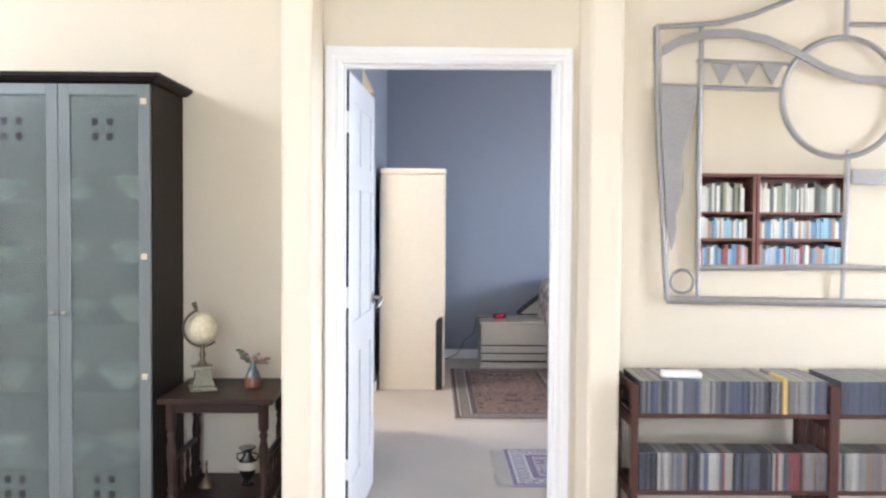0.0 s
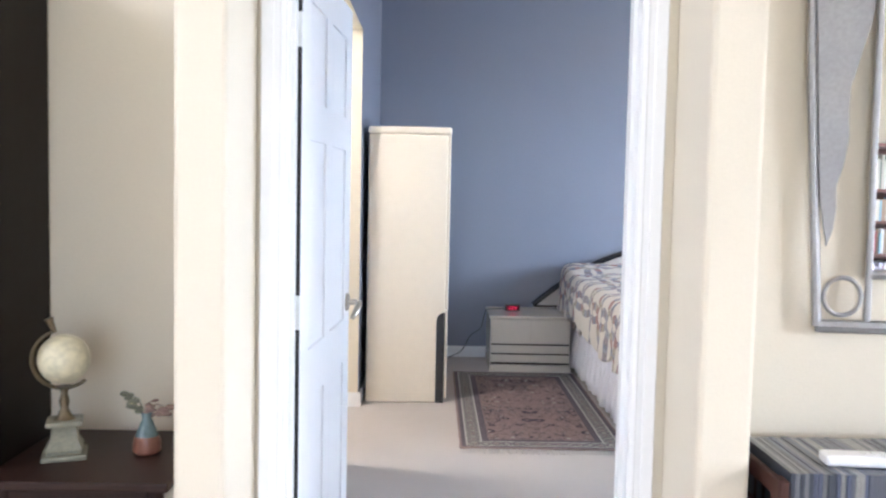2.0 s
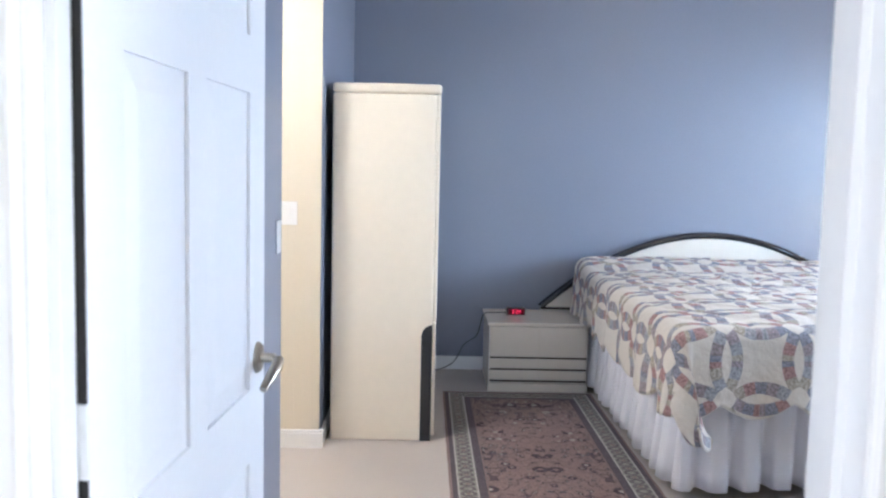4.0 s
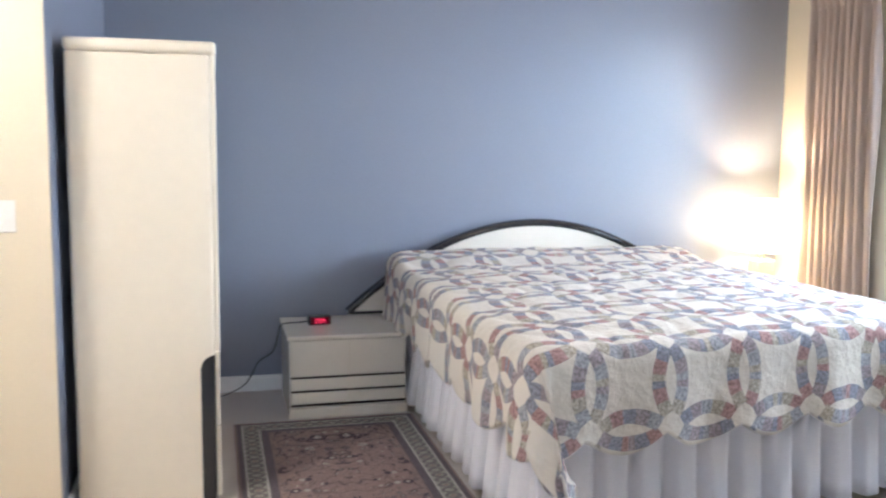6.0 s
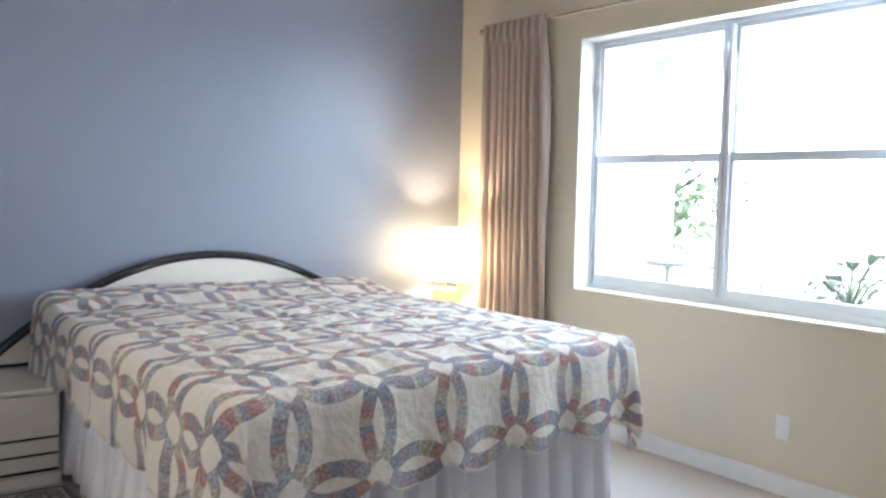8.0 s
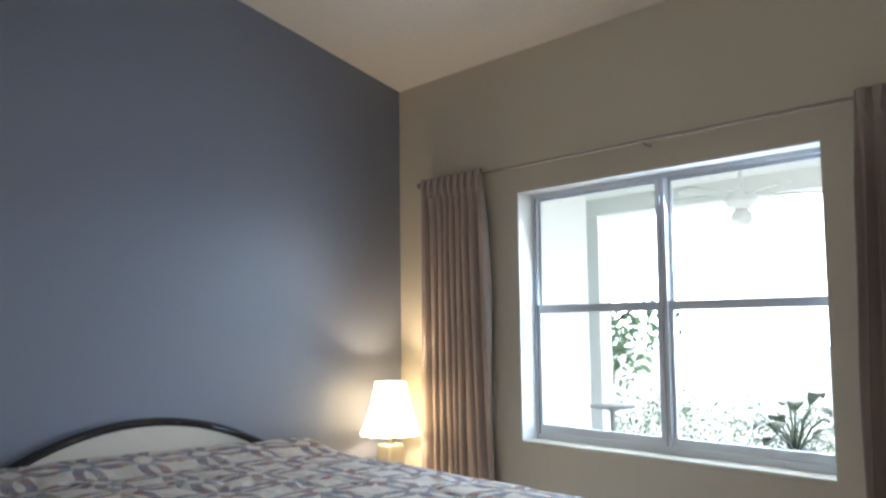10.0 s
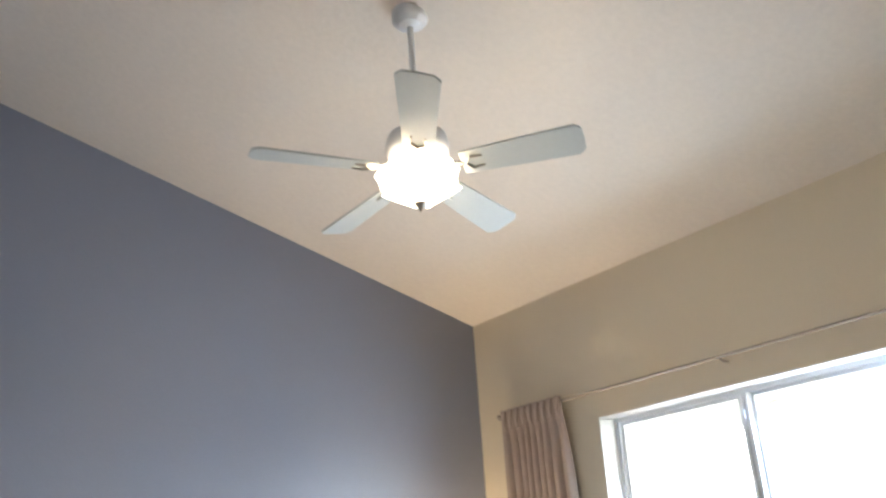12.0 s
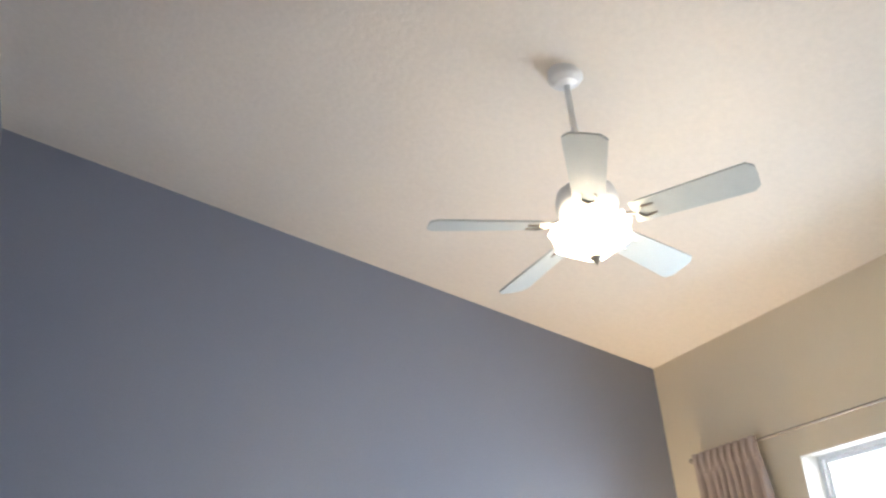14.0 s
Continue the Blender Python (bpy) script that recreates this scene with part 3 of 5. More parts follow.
# ---- the door, standing open into the bedroom ----
def panel_door():
    w, h, t = 0.835, 2.015, 0.035
    a = math.degrees(math.atan2(0.80, 0.048))
    d = thing("door_1", "white six-panel door standing open with a nickel lever", "door", pose(-0.419, 4.107, 0.012, 0, 0, a))
    d["kind"] = "structure"
    # local: x runs from the hinges to the free edge, y = 0 is the face that looks into the passage of the doorway
    fields = []
    for z0, z1 in ((0.22, 0.78), (0.93, 1.52), (1.63, 1.90)):
        for x0, x1 in ((0.115, 0.36), (0.448, 0.720)):
            fields.append((x0, x1, z0, z1))
    bm = box(bmesh.new(), 0.0, 0.007, 0.0, w, t - 0.007, h)
    xs, zs = (0.0, 0.115, 0.36, 0.448, 0.720, w), (0.0, 0.22, 0.78, 0.93, 1.52, 1.63, 1.90, h)
    for ya, yb in ((0.0, 0.0068), (t - 0.0068, t)):
        for x0, x1 in ((xs[0], xs[1]), (xs[2], xs[3]), (xs[4], xs[5])):
            box(bm, x0, ya, 0, x1, yb, h)
        for x0, x1 in ((xs[1], xs[2]), (xs[3], xs[4])):
            for z0, z1 in ((zs[0], zs[1]), (zs[2], zs[3]), (zs[4], zs[5]), (zs[6], zs[7])):
                box(bm, x0, ya, z0, x1, yb, z1)
    part("leaf", bm, M_DOOR, d)
    # dark strips between the hinges stand in for the shaded gap at the jamb
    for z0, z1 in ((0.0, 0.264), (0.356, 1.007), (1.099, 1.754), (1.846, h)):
        part("edge_gap_strip", B(-0.0035, 0.0, z0, -0.0003, 0.014, z1), M_GAP, d, "black strip that stands for the dark gap at the hinge edge")
    for x0, x1, z0, z1 in fields:
        for yo, s in ((0.0069, -1), (t - 0.0069, 1)):
            bm = bmesh.new()
            v = []
            for ins, up in ((0.001, 0.0), (0.045, 0.0055)):
                v.append([bm.verts.new((x, yo + s * up, z)) for x, z in ((x0 + ins, z0 + ins), (x1 - ins, z0 + ins), (x1 - ins, z1 - ins), (x0 + ins, z1 - ins))])
            bm.faces.new(v[1])
            for i in range(4):
                bm.faces.new((v[0][i], v[0][(i + 1) % 4], v[1][(i + 1) % 4], v[1][i]))
            part("panel", bm, M_DOOR, d)
    for z in (1.80, 1.053, 0.31):
        bm = box(bmesh.new(), -0.0045, -0.001, z - 0.045, -0.0003, 0.030, z + 0.045)
        lathe([(0.006, -0.047), (0.0065, -0.045), (0.0065, 0.045), (0.006, 0.047)], 10, bm, (-0.006, 0.032, z))
        part("hinge", bm, M_STEEL, d, "white painted hinge")
    for face, s in ((0.0, -1), (t, 1)):
        y = lambda q: face + s * q
        hx, hz = 0.776, 0.985
        rose = tube([(hx, y(0.0), hz), (hx, y(0.004), hz), (hx, y(0.009), hz)], [0.032, 0.032, 0.027], 24)
        rose = part("rose", rose, M_NICKEL, d, "round nickel rose", True)
        pts = [(hx, y(0.009), hz), (hx, y(0.036), hz), (hx - 0.010, y(0.047), hz - 0.003), (hx - 0.035, y(0.049), hz - 0.012), (hx - 0.065, y(0.044), hz - 0.026), (hx - 0.092, y(0.036), hz - 0.044)]
        part("lever", tube(pts, [0.011, 0.010, 0.0115, 0.012, 0.011, 0.008], 12), M_NICKEL, rose, "curved nickel lever", True)


panel_door()


# ---- bedroom window ----
def window():
    w = thing("window_1", "white aluminium window with two single-hung sashes", "window", pose(0, 0, 0))
    w["kind"] = "structure"
    xa, xb = 3.845, 3.895
    ym, zr = 7.068, 1.562
    bm = bmesh.new()
    f = 0.028
    box(bm, xa, NY0, NZ0, xb, NY0 + f, NZ1)
    box(bm, xa, NY1 - f, NZ0, xb, NY1, NZ1)
    box(bm, xa, NY0 + f, NZ0, xb, NY1 - f, NZ0 + f + 0.012)
    box(bm, xa, NY0 + f, NZ1 - f, xb, NY1 - f, NZ1)
    box(bm, xa - 0.012, ym - 0.027, NZ0 + f + 0.012, xb, ym - 0.003, NZ1 - f)
    box(bm, xa - 0.012, ym + 0.003, NZ0 + f + 0.012, xb, ym + 0.027, NZ1 - f)
    part("window_frame", bm, M_ALU, w)
    part("mullion_joint", B(xa + 0.002, ym - 0.003, NZ0 + f + 0.012, xb, ym + 0.003, NZ1 - f), M_FRAMEDARK, w)
    for y0, y1 in ((NY0 + f, ym - 0.027), (ym + 0.027, NY1 - f)):
        low = bmesh.new()
        z0, z1 = NZ0 + f + 0.012, zr + 0.03
        r = 0.021
        box(low, xa + 0.004, y0, z0, xa + 0.024, y0 + r, z1, 0.002, 1)
        box(low, xa + 0.004, y1 - r, z0, xa + 0.024, y1, z1, 0.002, 1)
        box(low, xa + 0.004, y0 + r, z0, xa + 0.024, y1 - r, z0 + 0.045, 0.002, 1)
        box(low, xa + 0.002, y0 + r, z1 - 0.048, xa + 0.024, y1 - r, z1, 0.002, 1)
        sash = part("lower_sash", low, M_ALU, w)
        part("pane", B(xa + 0.012, y0 + r, z0 + 0.045, xa + 0.015, y1 - r, z1 - 0.048), M_GLASS, sash).visible_shadow = False
        up = bmesh.new()
        box(up, xa + 0.026, y0, zr - 0.02, xa + 0.046, y0 + 0.016, NZ1 - f, 0.002, 1)
        box(up, xa + 0.026, y1 - 0.016, zr - 0.02, xa + 0.046, y1, NZ1 - f, 0.002, 1)
        box(up, xa + 0.026, y0 + 0.016, NZ1 - f - 0.02, xa + 0.046, y1 - 0.016, NZ1 - f, 0.002, 1)
        us = part("upper_sash", up, M_ALU, w)
        part("pane", B(xa + 0.034, y0 + 0.016, zr + 0.03, xa + 0.037, y1 - 0.016, NZ1 - f - 0.02), M_GLASS, us).visible_shadow = False
    part("jamb_track", B(xa - 0.004, NY1 - f - 0.006, NZ0 + f, xa + 0.001, NY1 - f, NZ1 - f), M_FRAMEDARK, w)
    part("jamb_track", B(xa - 0.004, NY0 + f, NZ0 + f, xa + 0.001, NY0 + f + 0.006, NZ1 - f), M_FRAMEDARK, w)
    for y0, y1 in ((NY0, NY0 + 0.006), (NY1 - 0.006, NY1)):
        part("reveal_lining", B(WX1 + 0.002, y0, NZ0 + 0.004, xa - 0.001, y1, NZ1 - 0.0065), M_TRIM, w, "white painted reveal")
    part("reveal_lining", B(WX1 + 0.002, NY0, NZ1 - 0.006, xa - 0.001, NY1, NZ1), M_TRIM, w)
    part("window_sill", B(WX1 - 0.006, NY0, NZ0 - 0.018, xa, NY1, NZ0 + 0.003, 0.004), M_SAND, w, "sand painted sill")


window()


# ---- bedroom things ----
BX0, BX1, BY0, BY1, BZ = 1.03, 2.92, 6.60, 9.02, 0.76
BCX = 1.95


def askew(bm):
    """The bed's foot stands a little off square."""
    for v in bm.verts:
        v.co.y += 0.12 * (v.co.x - BX0) * max(0.0, min(1.2, (BY1 - v.co.y) / (BY1 - BY0)))
    return bm


def bed():
    b = thing("bed", "low bed with arched cream and black lacquer headboard", "bed", pose(0, 0, 0))
    part("box_spring", askew(B(BX0 + 0.08, BY0 + 0.14, 0.12, BX1 - 0.08, BY1, 0.42, 0.03)), M_MATTR, b)
    part("mattress", askew(B(BX0 + 0.04, BY0 + 0.05, 0.421, BX1 - 0.04, BY1, BZ - 0.02, 0.05, 3)), M_MATTR, b)
    for x in (BX0 + 0.12, BX1 - 0.12):
        for y in (BY0 + 0.45, BY1 - 0.3):
            part("leg", lathe([(0.02, 0), (0.025, 0.005), (0.025, 0.1), (0.03, 0.121)], 12, None, (x, y, 0)), M_BLACK, b)
    # arched headboard: cream panel under a black rail
    half, apex, foot = 1.17, 0.978, 0.46
    k = (apex - foot) / half ** 2
    arc = [(BCX + half * (i / 24 - 1), apex - k * (half * (i / 24 - 1)) ** 2) for i in range(49)]
    part("headboard_panel", slab([(BCX - half, 0.1), *arc, (BCX + half, 0.1)], "y", 9.045, 9.085), M_LACQ2, b, "cream lacquered arched panel")
    part("headboard_rail", tube([(x, 9.06, z) for x, z in arc], 0.024, 12, None, False, 1.5), M_BLACK, b, "glossy black arched rail", True)
    part("headboard_strip", B(BCX - half, 9.025, 0.447, BX0 + 0.3, 9.0449, 0.463, 0.003), M_BLACK, b)
    # pleated skirt round three sides
    path, ln = [], 0.0
    step = 0.007
    cor = [(BX0 + 0.05, BY1), (BX0 + 0.05, BY0 + 0.10), (BX1 - 0.02, BY0 + 0.10), (BX1 - 0.02, BY1)]
    for (xa, ya), (xb, yb) in zip(cor, cor[1:]):
        n = int(math.hypot(xb - xa, yb - ya) / step)
        nx, ny = (yb - ya), -(xb - xa)
        q = math.hypot(nx, ny)
        nx, ny = nx / q, ny / q
        for i in range(n):
            s = i / n
            fade = min(1, s * 12, (1 - s) * 12)
            path.append((xa + (xb - xa) * s, ya + (yb - ya) * s, nx, ny, fade, ln + s * q))
        ln += q
    bm = bmesh.new()
    cols = []
    for x, y, nx, ny, fade, s in path:
        wob = 0.35 * noise.noise((s * 2.1, 3, 0))
        ph = 2 * math.pi * s / 0.150 + 2.0 * wob
        fold = 1.0 - 2.0 * abs(math.cos(ph / 2)) ** 7 + 0.2 * math.sin(ph * 0.37)
        col = []
        for j in range(7):
            f = j / 6
            a = (0.018 + 0.026 * f) * fold * (0.4 + 0.6 * fade) - 0.012 + 0.02 * f
            z = 0.45 - (0.45 - 0.045) * f + (0.006 * noise.noise((s * 3, 0, 5)) if j == 6 else 0)
            col.append(bm.verts.new((x - nx * a * -1, y - ny * a * -1, z)))
        cols.append(col)
    for a, c in zip(cols, cols[1:]):
        for j in range(6):
            bm.faces.new((a[j], c[j], c[j + 1], a[j + 1]))
    sk = part("bed_skirt", askew(bm), M_SKIRT, b, "pleated white cotton bed skirt", True)
    so = sk.modifiers.new("thickness", "SOLIDIFY")
    so.thickness = 0.003


bed()


M_BIND = mat("quilt_binding", (0.62, 0.58, 0.54), 0.95, vary=0.08)


def quilt():
    """One cloth over the mattress; sides and foot hang down, the corner of the foot falls in a loose cone."""
    x0, x1, y0 = BX0 + 0.035, BX1 - 0.035, BY0 + 0.035
    y1 = BY1 - 0.04
    rad = 0.055
    hang = 0.40
    st = 0.016
    nu, nv = int((x1 - x0 + 2 * hang) / st), int((y1 - y0 + hang) / st)
    bm = bmesh.new()
    grid, cut = [], {}
    for i in range(nu + 1):
        u = x0 - hang + (x1 - x0 + 2 * hang) * i / nu
        row = []
        for j in range(nv + 1):
            v = y0 - hang + (y1 - y0 + hang) * j / nv
            # scalloped hem: pull the outer part of the cloth in
            a0 = max(x0 - u, u - x1, 0.0)
            b0 = max(y0 - v, 0.0)
            sx = -1 if u < x0 else 1
            if a0 > 0:
                a0 *= 1 - 0.17 * (1 - abs(math.sin(math.pi * (v - y0 + 0.1) / RING))) * (a0 / hang) ** 2
            if b0 > 0:
                b0 *= 1 - 0.17 * (1 - abs(math.sin(math.pi * (u - x0 + 0.18) / RING))) * (b0 / hang) ** 2
            r = math.hypot(a0, b0)
            if a0 > 0 and b0 > 0:
                # rounded corner of the cloth
                k = max(a0, b0) * (1 + 0.56 * a0 * b0 / r ** 2) / r
                a0, b0, r = a0 * k, b0 * k, r * k
            cut[i, j] = (u if x0 <= u <= x1 else x0 - a0 if sx < 0 else x1 + a0, v if v >= y0 else y0 - b0)
            lump = 0.009 * noise.noise((u * 3.1, v * 3.1, 1)) + 0.004 * noise.noise((u * 11, v * 11, 4)) - 0.010 * max(0.0, 0.16 - abs(noise.noise((u * 4.2 + v * 1.3, v * 3.0 - u, 12)))) / 0.16
            if r < 1e-6:
                edge = min(u - x0, x1 - u, v - y0, 0.3) / 0.3
                z = BZ + lump + 0.012 * edge
                if v > y1 - 0.42:
                    z += 0.05 * math.sin(math.pi * min(1, (v - y1 + 0.42) / 0.42) * 0.5) ** 2
                row.append(bm.verts.new((u, v, z)))
                continue
            th = min(r / rad, math.pi / 2)
            out = rad * math.sin(th)
            drop = rad * (1 - math.cos(th)) + max(0.0, r - rad * math.pi / 2)
            ca, cb = a0 / r, b0 / r
            s = v if cb < 0.3 else u
            swing = drop / hang
            both = min(ca, cb) * 1.4
            out += swing * (0.022 * math.sin(2 * math.pi * s / 0.37 + 1.0) + 0.03 * noise.noise((u * 4, v * 4, 7)) + 0.012 * noise.noise((u * 9, v * 9, 3)) + 0.02) + both * drop * (0.10 if sx < 0 else 0.03)
            if both > 0:
                out += both * swing * 0.030 * math.sin(6 * math.atan2(b0, a0))
            px = (x0 if u < x0 else x1 if u > x1 else u) + sx * ca * out * (1 if a0 > 0 else 0)
            py = (y0 if v < y0 else v) - cb * out
            if sx < 0 and both > 0:
                px += both * swing * 0.13
                py -= both * swing * 0.05
            z = BZ - drop + lump * 0.5
            if v > y1 - 0.42:
                z += 0.05 * math.sin(math.pi * min(1, (v - y1 + 0.42) / 0.42) * 0.5) ** 2 * max(0, 1 - drop / 0.2)
            row.append(bm.verts.new((px, py, max(z, 0.05))))
        grid.append(row)
    layer = bm.loops.layers.uv.new("cloth")
    flat = {}
    for i, row in enumerate(grid):
        for j, vert in enumerate(row):
            flat[vert] = (cut[i, j][0] - x0, cut[i, j][1] - y0)
    for i in range(nu):
        for j in range(nv):
            f = bm.faces.new((grid[i][j], grid[i + 1][j], grid[i + 1][j + 1], grid[i][j + 1]))
            for lp in f.loops:
                u, v = flat[lp.vert]
                lp[layer].uv = (u + 0.0075, v + 0.1575)
    askew(bm)
    hem = [r[0].co.copy() for r in grid]
    hem = [c.co.copy() for c in reversed(grid[0])] + hem[1:] + [c.co.copy() for c in grid[-1][1:]]
    holder = thing("quilt", "white patchwork quilt of interlocking blue and red rings on the bed", "quilt", pose(0, 0, 0))
    q = part("patchwork_top", bm, M_QUILT, holder, "", True)
    part("binding", tube(hem[::2], 0.006, 6), M_BIND, holder, "narrow white bound edge", True)
    so = q.modifiers.new("thickness", "SOLIDIFY")
    so.thickness, so.offset = 0.008, 1.0


quilt()


def nightstand(x0, label):
    w, d, h = 0.635, 0.56, 0.442
    y0 = 8.49
    n = thing("nightstand", label, "nightstand", pose(x0, y0, 0), "nightstands beside the bed")
    part("body", B(0.004, 0.018, 0.0, w - 0.004, d, h - 0.022, 0.004), M_LACQ2, n)
    part("top", B(-0.008, -0.004, h - 0.022, w + 0.008, d, h, 0.008, 3), M_LACQ2, n, "glossy cream lacquer top")
    part("plinth", B(0.0, 0.0, 0.0, w, 0.0178, 0.055, 0.004), M_LACQ2, n)
    rows = ((0.225, 0.416), (0.151, 0.2135), (0.077, 0.1395))
    for z0, z1 in rows:
        part("drawer_front", B(0.014, 0.0, z0, w - 0.014, 0.0176, z1, 0.003), M_LACQ2, n)
        part("finger_groove", B(0.012, 0.006, z0 - 0.0115, w - 0.012, 0.0175, z0 - 0.0005), M_GAP, n, "dark finger groove")
    part("centre_joint", B(w / 2 - 0.0009, -0.0008, 0.0645, w / 2 + 0.0009, 0.004, 0.416), M_HINGE, n, "thin joint between the drawer columns")
    part("finger_groove", B(0.012, 0.006, 0.0645, w - 0.012, 0.0175, 0.0765), M_GAP, n)
    return n


nightstand(0.385, "cream lacquer nightstand with dark drawer grooves and a clock on it")
nightstand(2.93, "cream lacquer nightstand with a lit table lamp on it")


def clock():
    c = thing("alarm_clock", "small black alarm clock with red digits on the nightstand", "clock", pose(0.58, 8.80, 0.442, 0, 0, 4))
    part("case", B(-0.062, -0.03, 0.0, 0.062, 0.03, 0.052, 0.008, 3), M_DARKPL, c)
    part("display", B(-0.05, -0.0325, 0.008, 0.05, -0.0301, 0.044), mat("red_tinted_window", (0.06, 0.005, 0.01), 0.15, emit=(0.8, 0.02, 0.08), power=0.02), c)
    # digits 2:24 as lit bars
    seg = {"2": "abged", "4": "fgbc"}

    def digit(ch, x):
        w, h, t = 0.012, 0.024, 0.0032
        z = 0.014
        lay = {"a": (x, z + h - t, x + w, z + h), "g": (x, z + h / 2 - t / 2, x + w, z + h / 2 + t / 2), "d": (x, z, x + w, z + t), "f": (x, z + h / 2, x + t, z + h), "b": (x + w - t, z + h / 2, x + w, z + h), "e": (x, z, x + t, z + h / 2), "c": (x + w - t, z, x + w, z + h / 2)}
        bm = bmesh.new()
        for k in seg[ch]:
            xa, za, xb, zb = lay[k]
            box(bm, xa, -0.0336, za, xb, -0.0327, zb)
        part("digit", bm, M_RED, c)
    digit("2", -0.026)
    digit("2", -0.001)
    digit("4", 0.017)
    bm = box(bmesh.new(), -0.009, -0.0336, 0.02, -0.006, -0.0327, 0.023)
    box(bm, -0.009, -0.0336, 0.03, -0.006, -0.0327, 0.033)
    part("colon", bm, M_RED, c)
    cord = [(0.53, 8.83, 0.455), (0.44, 8.85, 0.447), (0.372, 8.85, 0.446), (0.358, 8.86, 0.39), (0.34, 8.90, 0.27), (0.25, 8.98, 0.21), (0.22, 9.02, 0.12), (0.18, 9.05, 0.05), (0.09, 9.02, 0.012), (0.0, 8.95, 0.008), (-0.1, 8.9, 0.008)]
    cu = bpy.data.curves.new("power_cord", "CURVE")
    cu.dimensions, cu.bevel_depth, cu.bevel_resolution = "3D", 0.0035, 2
    sp = cu.splines.new("NURBS")
    sp.points.add(len(cord) - 1)
    for q, xyz in zip(sp.points, cord):
        q.co = (*xyz, 1)
    sp.use_endpoint_u, sp.order_u = True, 3
    cu.materials.append(M_DARKPL)
    tagged(new("power_cord", cu), "thin black cord hanging from the alarm clock", "cord")


clock()


def table_lamp():
    t = thing("table_lamp", "lit table lamp with pale pleated shade on yellow ceramic base", "lamp", pose(3.435, 8.855, 0.442))
    b = bmesh.new()
    box(b, -0.075, -0.075, 0, 0.075, 0.075, 0.02, 0.006)
    part("foot", b, M_LAMPBASE, t)
    part("body", B(-0.062, -0.062, 0.02, 0.062, 0.062, 0.30, 0.012, 3), M_LAMPBASE, t, "square yellow ceramic body")
    part("neck", lathe([(0.03, 0.30), (0.022, 0.31), (0.016, 0.325), (0.012, 0.524)], 16), M_BRASS, t, "", True)
    # fluted cone with scalloped lower edge
    bm = bmesh.new()
    rows = []
    n = 96
    for k in range(9):
        f = k / 8
        r = 0.190 + (0.096 - 0.190) * f - 0.012 * math.sin(math.pi * f)
        z = 0.365 + (0.685 - 0.365) * f
        rows.append([bm.verts.new(((r + 0.003 * math.cos(24 * 2 * math.pi * i / n)) * math.cos(2 * math.pi * i / n), (r + 0.003 * math.cos(24 * 2 * math.pi * i / n)) * math.sin(2 * math.pi * i / n), z - (0.008 * abs(math.sin(6 * 2 * math.pi * i / n)) if k == 0 else 0))) for i in range(n)])
    for a, c in zip(rows, rows[1:]):
        for i in range(n):
            bm.faces.new((a[i], a[(i + 1) % n], c[(i + 1) % n], c[i]))
    part("shade", bm, M_SHADE, t, "glowing fluted cloth shade", True)
    part("bulb", lathe([(0.012, 0.525), (0.014, 0.535), (0.028, 0.555), (0.03, 0.570), (0.022, 0.590), (0.004, 0.600)], 16), mat("lit_bulb", (1, 1, 1), 0.5, emit=(1.0, 0.8, 0.5), power=10), t, "", True).visible_shadow = False


table_lamp()


def wardrobe():
    w, d, h = 0.535, 0.93, 1.812
    a = thing("wardrobe", "tall cream lacquer wardrobe with black curved handles", "wardrobe", pose(-0.498, 7.462, 0))
    part("carcass", B(0, 0, 0.0, w - 0.02, d, h - 0.05, 0.012, 3), M_LACQ, a)
    part("top", B(-0.004, -0.006, h - 0.0495, w + 0.004, d + 0.004, h, 0.018, 4), M_LACQ, a, "rounded cream lacquer top board")
    for y0, y1 in ((0.004, d / 2 - 0.002), (d / 2 + 0.002, d - 0.004)):
        part("door", B(w - 0.0198, y0, 0.62, w, y1, h - 0.052, 0.006, 2), M_LACQ, a)
        part("drawer_front", B(w - 0.0198, y0, 0.32, w - 0.002, y1, 0.615, 0.004), M_LACQ, a)
        part("drawer_front", B(w - 0.0198, y0, 0.03, w - 0.002, y1, 0.315, 0.004), M_LACQ, a)
    # black grip that rises from the floor and curves out at its top
    out = [(w - 0.075, 0.002), (w - 0.021, 0.002), (w - 0.021, 0.605), (w - 0.03, 0.603), (w - 0.055, 0.592), (w - 0.068, 0.575), (w - 0.075, 0.55)]
    part("corner_inlay", slab(out, "y", -0.0035, 0.011), M_BLACK, a, "black curved corner inlay")
    part("folded_paper", slab([(0.12, 0.06), (0.40, 0.05), (0.43, 0.30), (0.15, 0.34)], "z", h + 0.0005, h + 0.006), mat("brown_paper", (0.42, 0.30, 0.22), 0.8), a, "brown paper lying on top")


wardrobe()


